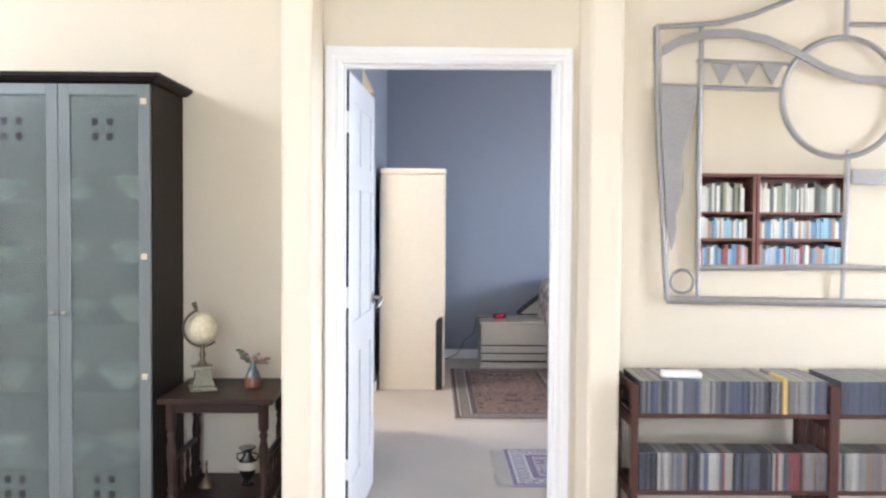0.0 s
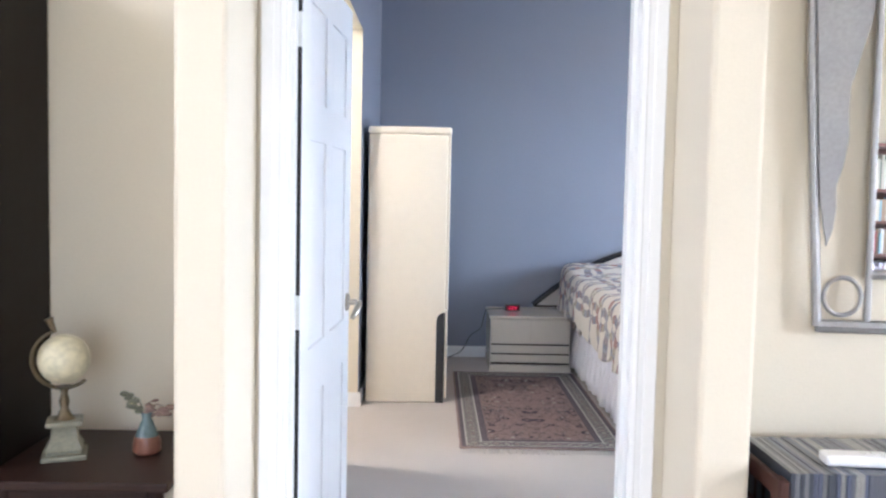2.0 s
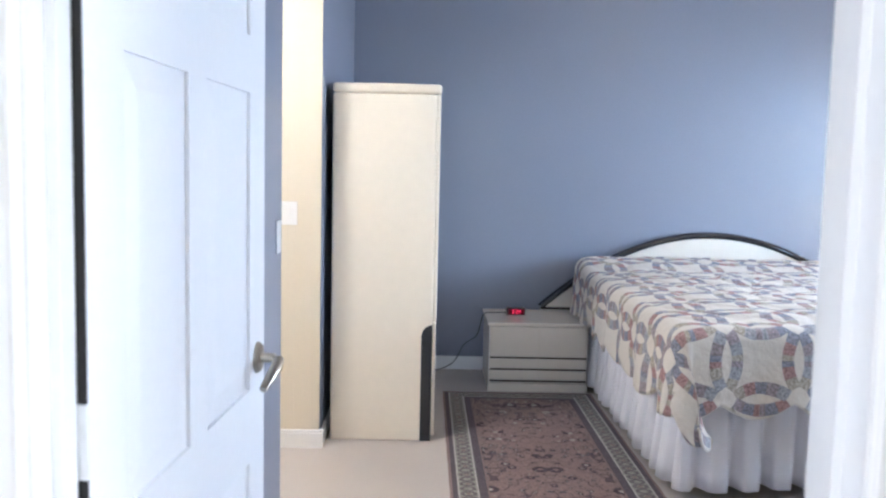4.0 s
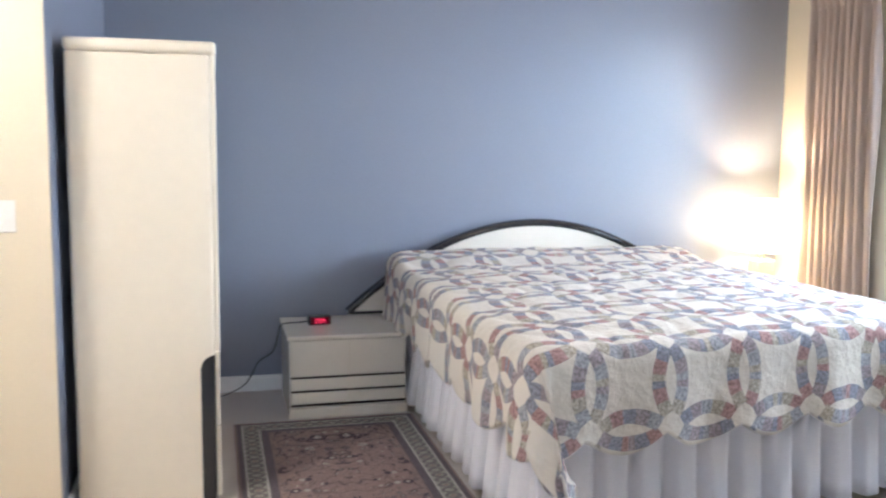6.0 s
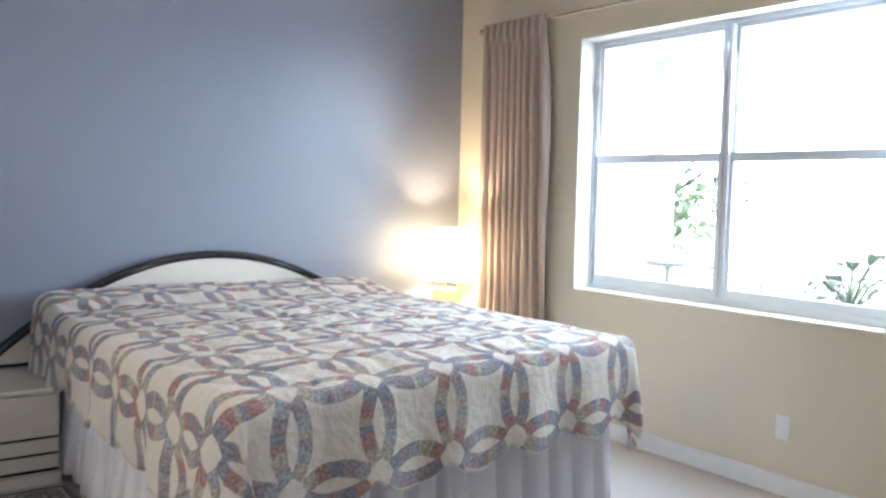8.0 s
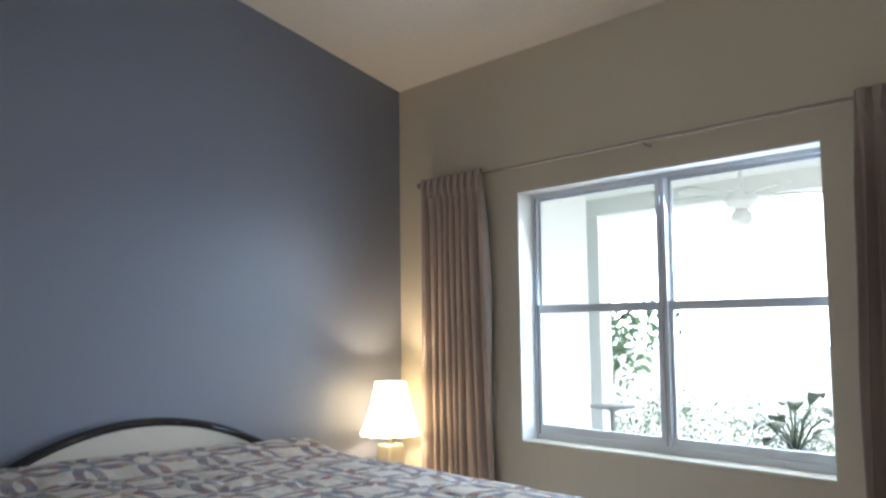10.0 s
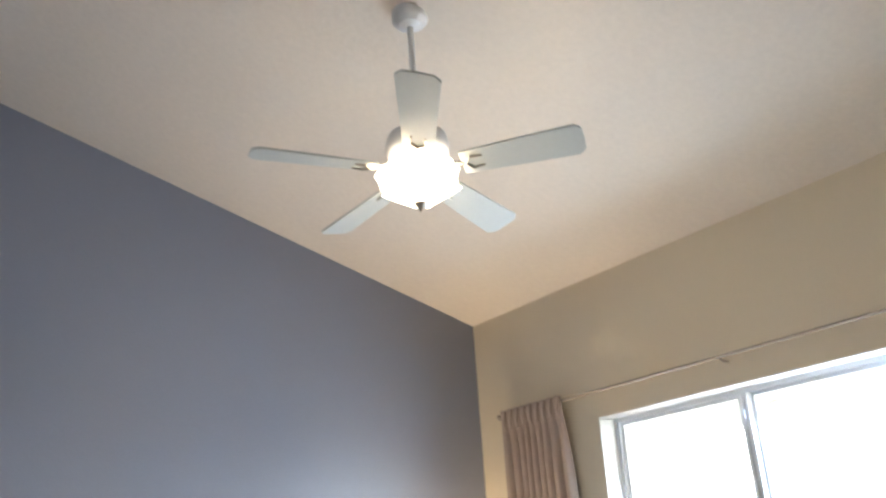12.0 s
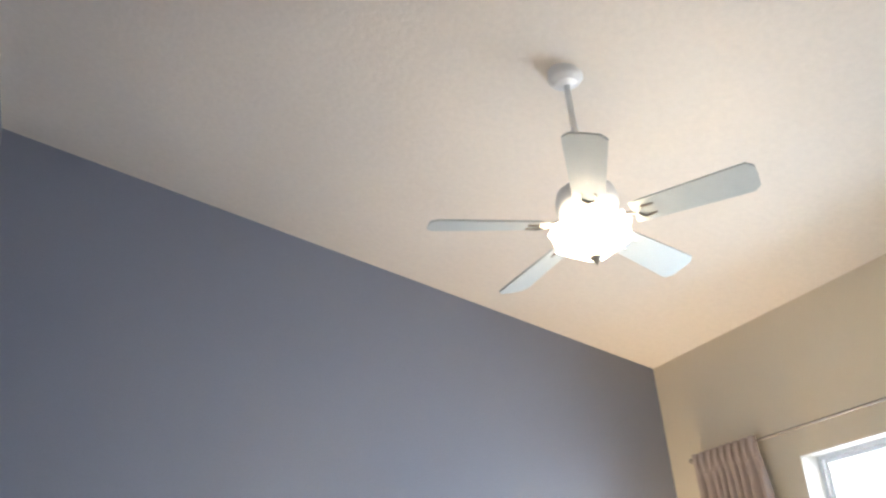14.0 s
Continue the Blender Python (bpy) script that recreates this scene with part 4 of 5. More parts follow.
def rug(name, label, x0, y0, w, h, material, fringe_axis):
    r = thing(name, label, "rug", pose(x0 + w / 2, y0 + h / 2, 0))
    bm = bmesh.new()
    n, k = 24, 40
    pts = [[bm.verts.new((-w / 2 + w * i / n + 0.004 * noise.noise((i * 0.6, j * 0.5, 2)), -h / 2 + h * j / k + 0.004 * noise.noise((i * 0.5, j * 0.6, 9)), 0.011 + 0.002 * noise.noise((i * 0.4, j * 0.4, 0)))) for j in range(k + 1)] for i in range(n + 1)]
    for i in range(n):
        for j in range(k):
            bm.faces.new((pts[i][j], pts[i + 1][j], pts[i + 1][j + 1], pts[i][j + 1]))
    pile = part("woven_field", bm, material, r)
    pile.modifiers.new("thickness", "SOLIDIFY").thickness = 0.009
    fr = bmesh.new()
    rng = random.Random(5)
    ends = ((-h / 2, -1), (h / 2, 1)) if fringe_axis == "y" else ((-w / 2, -1), (w / 2, 1))
    for at, s in ends:
        span = w if fringe_axis == "y" else h
        c = -span / 2 + 0.006
        while c < span / 2:
            lean, ln = rng.uniform(-0.012, 0.012), rng.uniform(0.05, 0.075)
            a, b = (c, at, 0.006), (c + lean, at + s * ln, 0.003)
            if fringe_axis == "x":
                a, b = (at, c, 0.006), (at + s * ln, c + lean, 0.003)
            tube([a, ((a[0] + b[0]) / 2 + lean * 0.2, (a[1] + b[1]) / 2, 0.006), b], 0.003, 4, fr)
            c += rng.uniform(0.008, 0.014)
    tagged(part("fringe", fr, M_FRINGE, r, "pale knotted wool fringe"), kind="stuff")


rug("rug", "rose and grey oriental rug with floral border beside the bed", 0.10, 6.44, 0.93, 2.0, M_RUG, "y")
rug("rug", "small grey and lilac oriental rug with pale fringe", 0.36, 4.90, 1.2, 0.72, M_RUG2, "x")


def curtain(y0, y1, wide, folds, label):
    """Pinch-pleated cloth: tight at its head, falling in rounded folds that spread towards the floor by wide on the window's side."""
    c = thing("curtain", label, "curtain", pose(3.655, 0, 0), "curtains at the window")
    bm = bmesh.new()
    cols = []
    n, rows = 24 * folds, 24
    for i in range(n + 1):
        s = i / n
        col = []
        for j in range(rows + 1):
            f = j / rows
            z = 2.425 - 2.41 * f
            loose = min(1.0, max(0.0, (f - 0.04) / 0.12))
            drift = 0.55 * noise.noise((s * 4.3, f * 1.1, y0)) + 0.25 * noise.noise((s * 9, f * 2.3, y1))
            ph = 2 * math.pi * folds * s + drift * loose * 4.5 + 1.1 * math.sin(9.0 * s + y0)
            deep = (0.007 + 0.026 * loose) * (0.8 + 0.9 * noise.noise((s * folds * 0.9, f * 0.8, 3)))
            a = deep * (math.cos(ph) + 0.22 * math.cos(2 * ph + 0.7)) - 0.012 * (1 - loose)
            y = y1 + (y0 - y1) * s + wide * s * f ** 0.8 * (-1 if y0 < y1 else 1)
            y += 0.012 * loose * math.sin(ph) + 0.010 * loose * noise.noise((s * 3, f * 3, 8))
            col.append(bm.verts.new((a, y, z)))
        cols.append(col)
    for a, b in zip(cols, cols[1:]):
        for j in range(rows):
            bm.faces.new((a[j], b[j], b[j + 1], a[j + 1]))
    p = part("drape", bm, M_CURT, c, "taupe pinch-pleated cloth", True)
    p.modifiers.new("thickness", "SOLIDIFY").thickness = 0.003
    for k in range(folds):
        y = y1 + (y0 - y1) * (k + 0.5) / folds
        for d in (-0.011, 0.0, 0.011):
            part("pinch_pleat", tube([(-0.020, y + d * 1.3, 2.427), (-0.026, y + d, 2.38), (-0.024, y + d * 0.5, 2.335), (-0.014, y + d * 1.4, 2.29)], [0.006, 0.0075, 0.006, 0.003], 7), M_CURTHEAD, c, "", True)
        part("ring", tube([(0.014 * math.cos(q * math.pi / 6), y, 2.394 + 0.014 * math.sin(q * math.pi / 6)) for q in range(12)], 0.002, 6, None, True), M_NICKEL, c)


curtain(8.205, 8.785, 0.075, 9, "taupe pleated curtain drawn back from the window beside a lamp")
curtain(5.97, 5.38, 0.05, 9, "taupe pleated curtain drawn back at the far side of the window")


def rod():
    r = thing("curtain_rod", "thin pale curtain rod with small finials and brackets", "curtain rod", pose(3.655, 0, 2.395))
    part("rod", tube([(0, 8.80, 0), (0, 7.0, 0), (0, 5.30, 0)], 0.008, 12), M_ROD, r, "", True)
    for y, s in ((8.80, 1), (5.30, -1)):
        part("finial", tube([(0, y, 0), (0, y + s * 0.008, 0), (0, y + s * 0.02, 0), (0, y + s * 0.032, 0)], [0.010, 0.016, 0.018, 0.006], 14), M_ROD, r, "", True)
    for y in (8.77, 7.03, 5.34):
        bm = tube([(0, y, -0.012), (0.03, y, -0.02), (0.082, y, -0.02)], 0.006, 8)
        box(bm, 0.077, y - 0.013, -0.05, 0.0835, y + 0.013, 0.015, 0.002, 1)
        part("bracket", bm, M_ROD, r)


rod()


def ceiling_fan():
    f = thing("ceiling_fan", "white five-blade ceiling fan with lit frosted glass shades", "ceiling fan", pose(FAN_X, FAN_Y, 0.022))
    # hangs a little out of plumb from the sloping ceiling
    lean = Vector((0.556, 0.831, 0))
    top = ceil_at(FAN_X + 0.03) - 0.022
    zb = 2.905
    part("canopy", lathe([(0.074, top + 0.02), (0.076, top - 0.022), (0.070, top - 0.030), (0.067, top - 0.034), (0.050, top - 0.042), (0.047, top - 0.048), (0.026, top - 0.057), (0.018, top - 0.060)], 36), M_FANMETAL, f, "stepped grey-white canopy", True)
    part("downrod", lathe([(0.0135, 3.09), (0.0135, top - 0.05)], 14), M_FANMETAL, f, "", True)
    part("motor_housing", lathe([(0.02, 3.11), (0.05, 3.10), (0.085, 3.08), (0.115, 3.055), (0.125, 3.02), (0.125, 2.985), (0.115, 2.96), (0.09, 2.945), (0.07, 2.935)], 40), M_FANMETAL, f, "round white motor housing", True)
    part("light_fitter", lathe([(0.07, 2.934), (0.075, 2.925), (0.06, 2.905), (0.045, 2.885), (0.04, 2.83), (0.03, 2.80), (0.012, 2.785)], 28), M_FANMETAL, f, "", True)
    part("finial", lathe([(0.012, 2.7848), (0.024, 2.775), (0.026, 2.762), (0.014, 2.75), (0.008, 2.74), (0.003, 2.73)], 16), M_NICKEL, f, "small metal finial", True)
    for k in range(5):
        az = radians(-123.4 + 72 * k)
        turn = Matrix.Rotation(az, 4, "Z")
        # blade: rounded board, wider to its tip, pitched
        out = []
        r0, r1, w0, w1 = 0.175, 0.645, 0.058, 0.078
        out += [(r0, -w0), (r0 + 0.02, -w0 - 0.002)]
        out += [(r1 - 0.030, -w1), (r1 - 0.024, -w1 * 0.97), (r1 - 0.003, -w1 * 0.72), (r1, -w1 * 0.62), (r1 + 0.002, 0), (r1, w1 * 0.62), (r1 - 0.003, w1 * 0.72), (r1 - 0.024, w1 * 0.97), (r1 - 0.030, w1)]
        out += [(r0 + 0.02, w0 + 0.002), (r0, w0)]
        bm = slab(out, "z", -0.004, 0.004)
        bmesh.ops.transform(bm, matrix=turn @ Matrix.Translation((0, 0, zb)) @ Matrix.Rotation(radians(-15), 4, "X"), verts=bm.verts)
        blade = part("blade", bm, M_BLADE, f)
        bm = tube([(0.10, 0, 0.02), (0.15, 0, 0.004), (0.19, 0, -0.008), (0.215, 0.03, -0.009), (0.26, 0.026, -0.008)], [0.010, 0.009, 0.007, 0.006, 0.004], 8)
        tube([(0.19, 0, -0.008), (0.215, -0.03, -0.009), (0.26, -0.026, -0.008)], [0.007, 0.006, 0.004], 8, bm)
        bmesh.ops.transform(bm, matrix=turn @ Matrix.Translation((0, 0, zb)) @ Matrix.Rotation(radians(-15), 4, "X"), verts=bm.verts)
        part("blade_arm", bm, M_NICKEL, blade, "curled metal blade arm", True)
    for k in range(4):
        az = radians(-85 + 90 * k)
        # tulip glass, mouth outwards and down
        prof = [(0.022, 0.0), (0.040, 0.012), (0.055, 0.035), (0.060, 0.06), (0.058, 0.085), (0.066, 0.11), (0.076, 0.125)]
        bm = bmesh.new()
        rows = []
        for j, (r, z) in enumerate(prof):
            rows.append([bm.verts.new(((r + (0.006 * math.cos(8 * q * math.pi / 16) if j > 4 else 0)) * math.cos(q * math.pi / 16), (r + (0.006 * math.cos(8 * q * math.pi / 16) if j > 4 else 0)) * math.sin(q * math.pi / 16), -z)) for q in range(32)])
        for a, b in zip(rows, rows[1:]):
            for q in range(32):
                bm.faces.new((a[q], a[(q + 1) % 32], b[(q + 1) % 32], b[q]))
        bm.faces.new(rows[0])
        m = Matrix.Rotation(az, 4, "Z") @ Matrix.Translation((0.050, 0, 2.925)) @ Matrix.Rotation(radians(-36), 4, "Y")
        bmesh.ops.transform(bm, matrix=m, verts=bm.verts)
        sh = part("glass_shade", bm, M_GLASSBELL, f, "glowing frosted tulip glass", True)
        sh.visible_shadow = False
    hub = Matrix.Translation((0, 0, 2.86))
    f.matrix_world = f.matrix_world @ hub @ Matrix.Rotation(radians(3.5), 4, Vector((0, 0, 1)).cross(lean)) @ hub.inverted()


ceiling_fan()


def wall_plate(name, label, m, toggles, category):
    p = thing(name, label, category, m)
    part("plate", B(-0.035 * max(1, toggles), -0.006, -0.057, 0.035 * max(1, toggles), -0.0005, 0.057, 0.003), M_PLATE, p)
    if toggles:
        for k in range(toggles):
            x = (k - (toggles - 1) / 2) * 0.046
            part("rocker", B(x - 0.016, -0.009, -0.033, x + 0.016, -0.0061, 0.033, 0.002), M_PLATE, p)
    else:
        for z in (-0.02, 0.02):
            part("socket", B(-0.016, -0.0085, z - 0.014, 0.016, -0.0061, z + 0.014, 0.003), M_PLATE, p)


wall_plate("light_switch", "white rocker switch plate on the blue wall", pose(WX0, 6.085, 1.15, 0, 0, 90), 1, "switch")
wall_plate("light_switch", "white double switch plate on the cream jamb", pose(-0.722, OY1, 1.165), 2, "switch")
wall_plate("wall_outlet", "white power outlet low on the sand wall", pose(WX1, 6.60, 0.31, 0, 0, -90), 0, "outlet")


# ---- living room things ----
def display_cabinet():
    c = thing("display_cabinet", "tall black cabinet with two frosted glass doors", "cabinet", pose(-2.0, 3.92, 0))
    # local x 0..0.80, y 0 front .. 0.455 back
    w, d, h = 0.80, 0.455, 1.945
    for x0, x1 in ((0, 0.022), (w - 0.022, w)):
        part("side_panel", B(x0, 0.026, 0, x1, d, h, 0.002, 1), M_ESPRESSO, c)
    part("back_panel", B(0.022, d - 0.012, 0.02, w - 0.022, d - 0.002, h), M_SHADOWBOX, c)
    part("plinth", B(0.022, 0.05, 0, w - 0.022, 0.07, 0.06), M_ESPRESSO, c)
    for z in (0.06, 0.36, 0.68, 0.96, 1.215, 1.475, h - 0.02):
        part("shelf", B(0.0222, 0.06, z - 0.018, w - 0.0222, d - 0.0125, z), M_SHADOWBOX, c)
    out = [(-0.045, -0.035), (w + 0.045, -0.035), (w + 0.045, d), (-0.045, d)]
    bm = slab(out, "z", h + 0.018, h + 0.034)
    v = [[bm.verts.new((x + (0.03 if k == 0 else 0.004) * (1 if x < 0.4 else -1), y + ((0.03 if k == 0 else 0.004) if y < 0 else 0), z)) for x, y in out] for k, z in ((0, h + 0.0005), (1, h + 0.0178))]
    for i in range(4):
        bm.faces.new((v[0][i], v[0][(i + 1) % 4], v[1][(i + 1) % 4], v[1][i]))
    bm.faces.new(v[0])
    bm.faces.new(v[1])
    part("cornice", bm, M_ESPRESSO, c, "overhanging black cornice")
    for x0, x1, hs in ((0.003, w / 2 + 0.027, 0), (w / 2 + 0.030, w - 0.003, 1)):
        z0, z1, f = 0.065, h - 0.008, 0.046
        bm = bmesh.new()
        box(bm, x0, 0.002, z0, x0 + f, 0.0235, z1, 0.002, 1)
        box(bm, x1 - f, 0.002, z0, x1, 0.0235, z1, 0.002, 1)
        box(bm, x0 + f, 0.002, z0, x1 - f, 0.0235, z0 + f, 0.002, 1)
        box(bm, x0 + f, 0.002, z1 - f, x1 - f, 0.0235, z1, 0.002, 1)
        door = part("door", bm, M_FROSTFRAME, c, "grey framed frosted glass door")
        part("glass", B(x0 + f, 0.009, z0 + f, x1 - f, 0.014, z1 - f), M_FROST, door, "frosted glass panel")
        for zc in (1.755, 0.30):
            for dx in (-0.030, 0.030):
                for dz in (-0.030, 0.030):
                    cx = 0.242 if not hs else 0.606
                    part("square_motif", B(cx + dx - 0.012, 0.0065, zc + dz - 0.014, cx + dx + 0.012, 0.0088, zc + dz + 0.014), M_DARKPL, door)
        kx = x1 - 0.022 if hs == 0 else x0 + 0.022
        part("knob", tube([(kx, 0.002, 1.015), (kx, -0.012, 1.015), (kx, -0.02, 1.015)], [0.004, 0.006, 0.008], 12), M_NICKEL, door, "small metal knob", True)
        hx = x0 + 0.02 if hs == 0 else x1 - 0.024
        for z in (1.868, 1.243, 0.755):
            part("hinge_cap", B(hx - 0.012, -0.002, z - 0.012, hx + 0.012, 0.0018, z + 0.012, 0.003), M_HINGE, door, "pale plastic hinge cap")


display_cabinet()


def shelf_things():
    """What stands behind the frosted doors."""
    rng = random.Random(3)
    pale = mat("pale_china", (0.85, 0.84, 0.80), 0.3)
    spots = []
    for z in (0.06, 0.36, 0.68, 0.96, 1.215, 1.475):
        for k in range(3):
            spots.append((-2.0 + 0.13 + 0.26 * k + rng.uniform(-0.04, 0.04), 4.12 + rng.uniform(-0.05, 0.06), z, rng.uniform(0.6, 1.2)))
    for x, y, z, s in spots:
        solo("china_bowl", lathe([(0.03 * s, 0.0), (0.035 * s, 0.006), (0.05 * s, 0.03 * s), (0.085 * s, 0.06 * s), (0.088 * s, 0.085 * s), (0.082 * s, 0.085 * s)], 20), pale, "pale china bowl behind the frosted cabinet door", "bowl", pose(x, y, z), "china in the cabinet", smooth=True)


shelf_things()

TX0, TX1, TY0, TY1, TZ = -1.165, -0.70, 3.875, 4.345, 0.672


def side_table():
    t = thing("side_table", "small dark walnut side table with turned legs", "side table", pose(0, 0, 0))
    part("top", B(TX0, TY0, TZ - 0.024, TX1, TY1, TZ, 0.006, 3), M_WALNUT, t)
    part("shelf", B(TX0 + 0.02, TY0 + 0.02, 0.225, TX1 - 0.02, TY1 - 0.02, 0.243, 0.004), M_WALNUT, t)
    prof = [(0.014, 0.0), (0.018, 0.03), (0.015, 0.06), (0.021, 0.10), (0.021, 0.225), (0.021, 0.26), (0.014, 0.275), (0.019, 0.29), (0.013, 0.31), (0.017, 0.40), (0.020, 0.46), (0.013, 0.50), (0.019, 0.515), (0.014, 0.53), (0.022, 0.545), (0.022, TZ - 0.024)]
    for x in (TX0 + 0.045, TX1 - 0.045):
        for y in (TY0 + 0.045, TY1 - 0.045):
            part("leg", lathe(prof, 16, None, (x, y, 0)), M_WALNUT, t, "turned walnut leg", True)
    for x in (TX0 + 0.045, TX1 - 0.045):
        part("side_rail", B(x - 0.009, TY0 + 0.07, 0.40, x + 0.009, TY1 - 0.07, 0.42, 0.003), M_WALNUT, t)
        for k in range(4):
            y = TY0 + 0.11 + 0.083 * k
            part("spindle", lathe([(0.006, 0.243), (0.011, 0.29), (0.006, 0.33), (0.010, 0.37), (0.006, 0.40)], 10, None, (x, y, 0)), M_WALNUT, t, "", True)
    for y in (TY0 + 0.03, TY1 - 0.05):
        part("apron", B(TX0 + 0.065, y, TZ - 0.062, TX1 - 0.065, y + 0.014, TZ - 0.0242), M_WALNUT, t)


side_table()


def globe():
    g = thing("desk_globe", "small antique globe in brass arc on a stone pedestal", "globe", pose(-1.035, 4.08, TZ, 0, 0, 20))
    bm = bmesh.new()
    box(bm, -0.055, -0.055, 0, 0.055, 0.055, 0.014, 0.004)
    box(bm, -0.042, -0.042, 0.014, 0.042, 0.042, 0.028, 0.004)
    taper = [[bm.verts.new((i * r, j * r, z)) for i, j in ((-1, -1), (1, -1), (1, 1), (-1, 1))] for r, z in ((0.046, 0.0282), (0.034, 0.05), (0.030, 0.0878))]
    for lo, hi in zip(taper, taper[1:]):
        for i in range(4):
            bm.faces.new((lo[i], lo[(i + 1) % 4], hi[(i + 1) % 4], hi[i]))
    bm.faces.new(taper[0])
    bm.faces.new(taper[-1])
    box(bm, -0.044, -0.044, 0.088, 0.044, 0.044, 0.102, 0.004)
    part("pedestal", bm, M_STONE, g, "stepped grey stone pedestal")
    part("stem", lathe([(0.028, 0.102), (0.018, 0.112), (0.009, 0.13), (0.014, 0.15), (0.008, 0.17), (0.012, 0.185), (0.02, 0.19)], 16), M_BRASS, g, "", True)
    bm = bmesh.new()
    bmesh.ops.create_uvsphere(bm, u_segments=28, v_segments=18, radius=0.066, matrix=Matrix.Translation((0, 0, 0.262)))
    part("ball", bm, M_GLOBE, g, "cream antique map ball", True)
    arc = [(0.078 * math.cos(radians(q)), 0, 0.262 + 0.078 * math.sin(radians(q))) for q in range(112, 322, 10)]
    part("meridian_arc", tube(arc, 0.005, 8), M_BRASS, g, "", True)
    part("pivot", tube([(-0.022, 0, 0.333), (-0.032, 0, 0.36), (-0.036, 0, 0.372)], [0.006, 0.009, 0.012], 10), M_BRASS, g, "", True)


globe()


def bud_vase():
    v = thing("bud_vase", "small teal and rust vase with dried sprigs", "vase", pose(-0.83, 4.12, TZ))
    part("body", lathe([(0.028, 0), (0.037, 0.008), (0.038, 0.028), (0.032, 0.05)], 20), M_RUST, v, "rust glazed lower body", True)
    part("neck", lathe([(0.032, 0.0501), (0.022, 0.072), (0.013, 0.095), (0.015, 0.112)], 20), M_TEAL, v, "teal glazed neck", True)
    rng = random.Random(8)
    for k, (dx, dz) in enumerate(((-0.055, 0.16), (0.02, 0.14), (0.06, 0.12))):
        bm = tube([(0, 0, 0.095), (dx * 0.4, 0, 0.10 + dz * 0.3), (dx, 0.01, dz)], 0.0018, 5)
        for q in range(14):
            f = 0.35 + 0.65 * q / 13
            c = Vector((dx * f + rng.uniform(-0.012, 0.012), rng.uniform(-0.012, 0.012), 0.095 + (dz - 0.095) * f + rng.uniform(-0.008, 0.01)))
            bmesh.ops.create_icosphere(bm, subdivisions=1, radius=rng.uniform(0.005, 0.011), matrix=Matrix.Translation(c) @ Matrix.Diagonal((1.4, 0.5, 0.8, 1)))
        part("sprig", bm, M_TWIG if k == 0 else M_BLOOM, v, "dried sprig")


bud_vase()


def urn():
    v = thing("urn", "small black urn with ivory figures on the lower shelf", "vase", pose(-0.86, 4.15, 0.243))
    part("body", lathe([(0.026, 0), (0.028, 0.01), (0.016, 0.024), (0.030, 0.05), (0.041, 0.08), (0.038, 0.105), (0.020, 0.125), (0.018, 0.145), (0.038, 0.162), (0.036, 0.166)], 24), M_BWVASE, v, "", True)
    part("band", lathe([(0.0392, 0.070), (0.0425, 0.08), (0.0398, 0.103)], 24), M_IVORY, v, "ivory figure band", True)
    for s in (-1, 1):
        part("handle", tube([(s * 0.02, 0, 0.14), (s * 0.045, 0, 0.135), (s * 0.045, 0, 0.115), (s * 0.034, 0, 0.105)], 0.004, 8), M_BWVASE, v, "", True)
    b = thing("hand_bell", "little brass hand bell on the lower shelf", "bell", pose(-1.03, 4.12, 0.243))
    part("bell", lathe([(0.036, 0), (0.034, 0.006), (0.024, 0.02), (0.018, 0.035), (0.006, 0.045)], 20), M_BRASS, b, "", True)
    part("grip", lathe([(0.004, 0.045), (0.007, 0.06), (0.004, 0.08), (0.006, 0.10), (0.002, 0.115)], 12), M_BRASS, b, "", True)


urn()


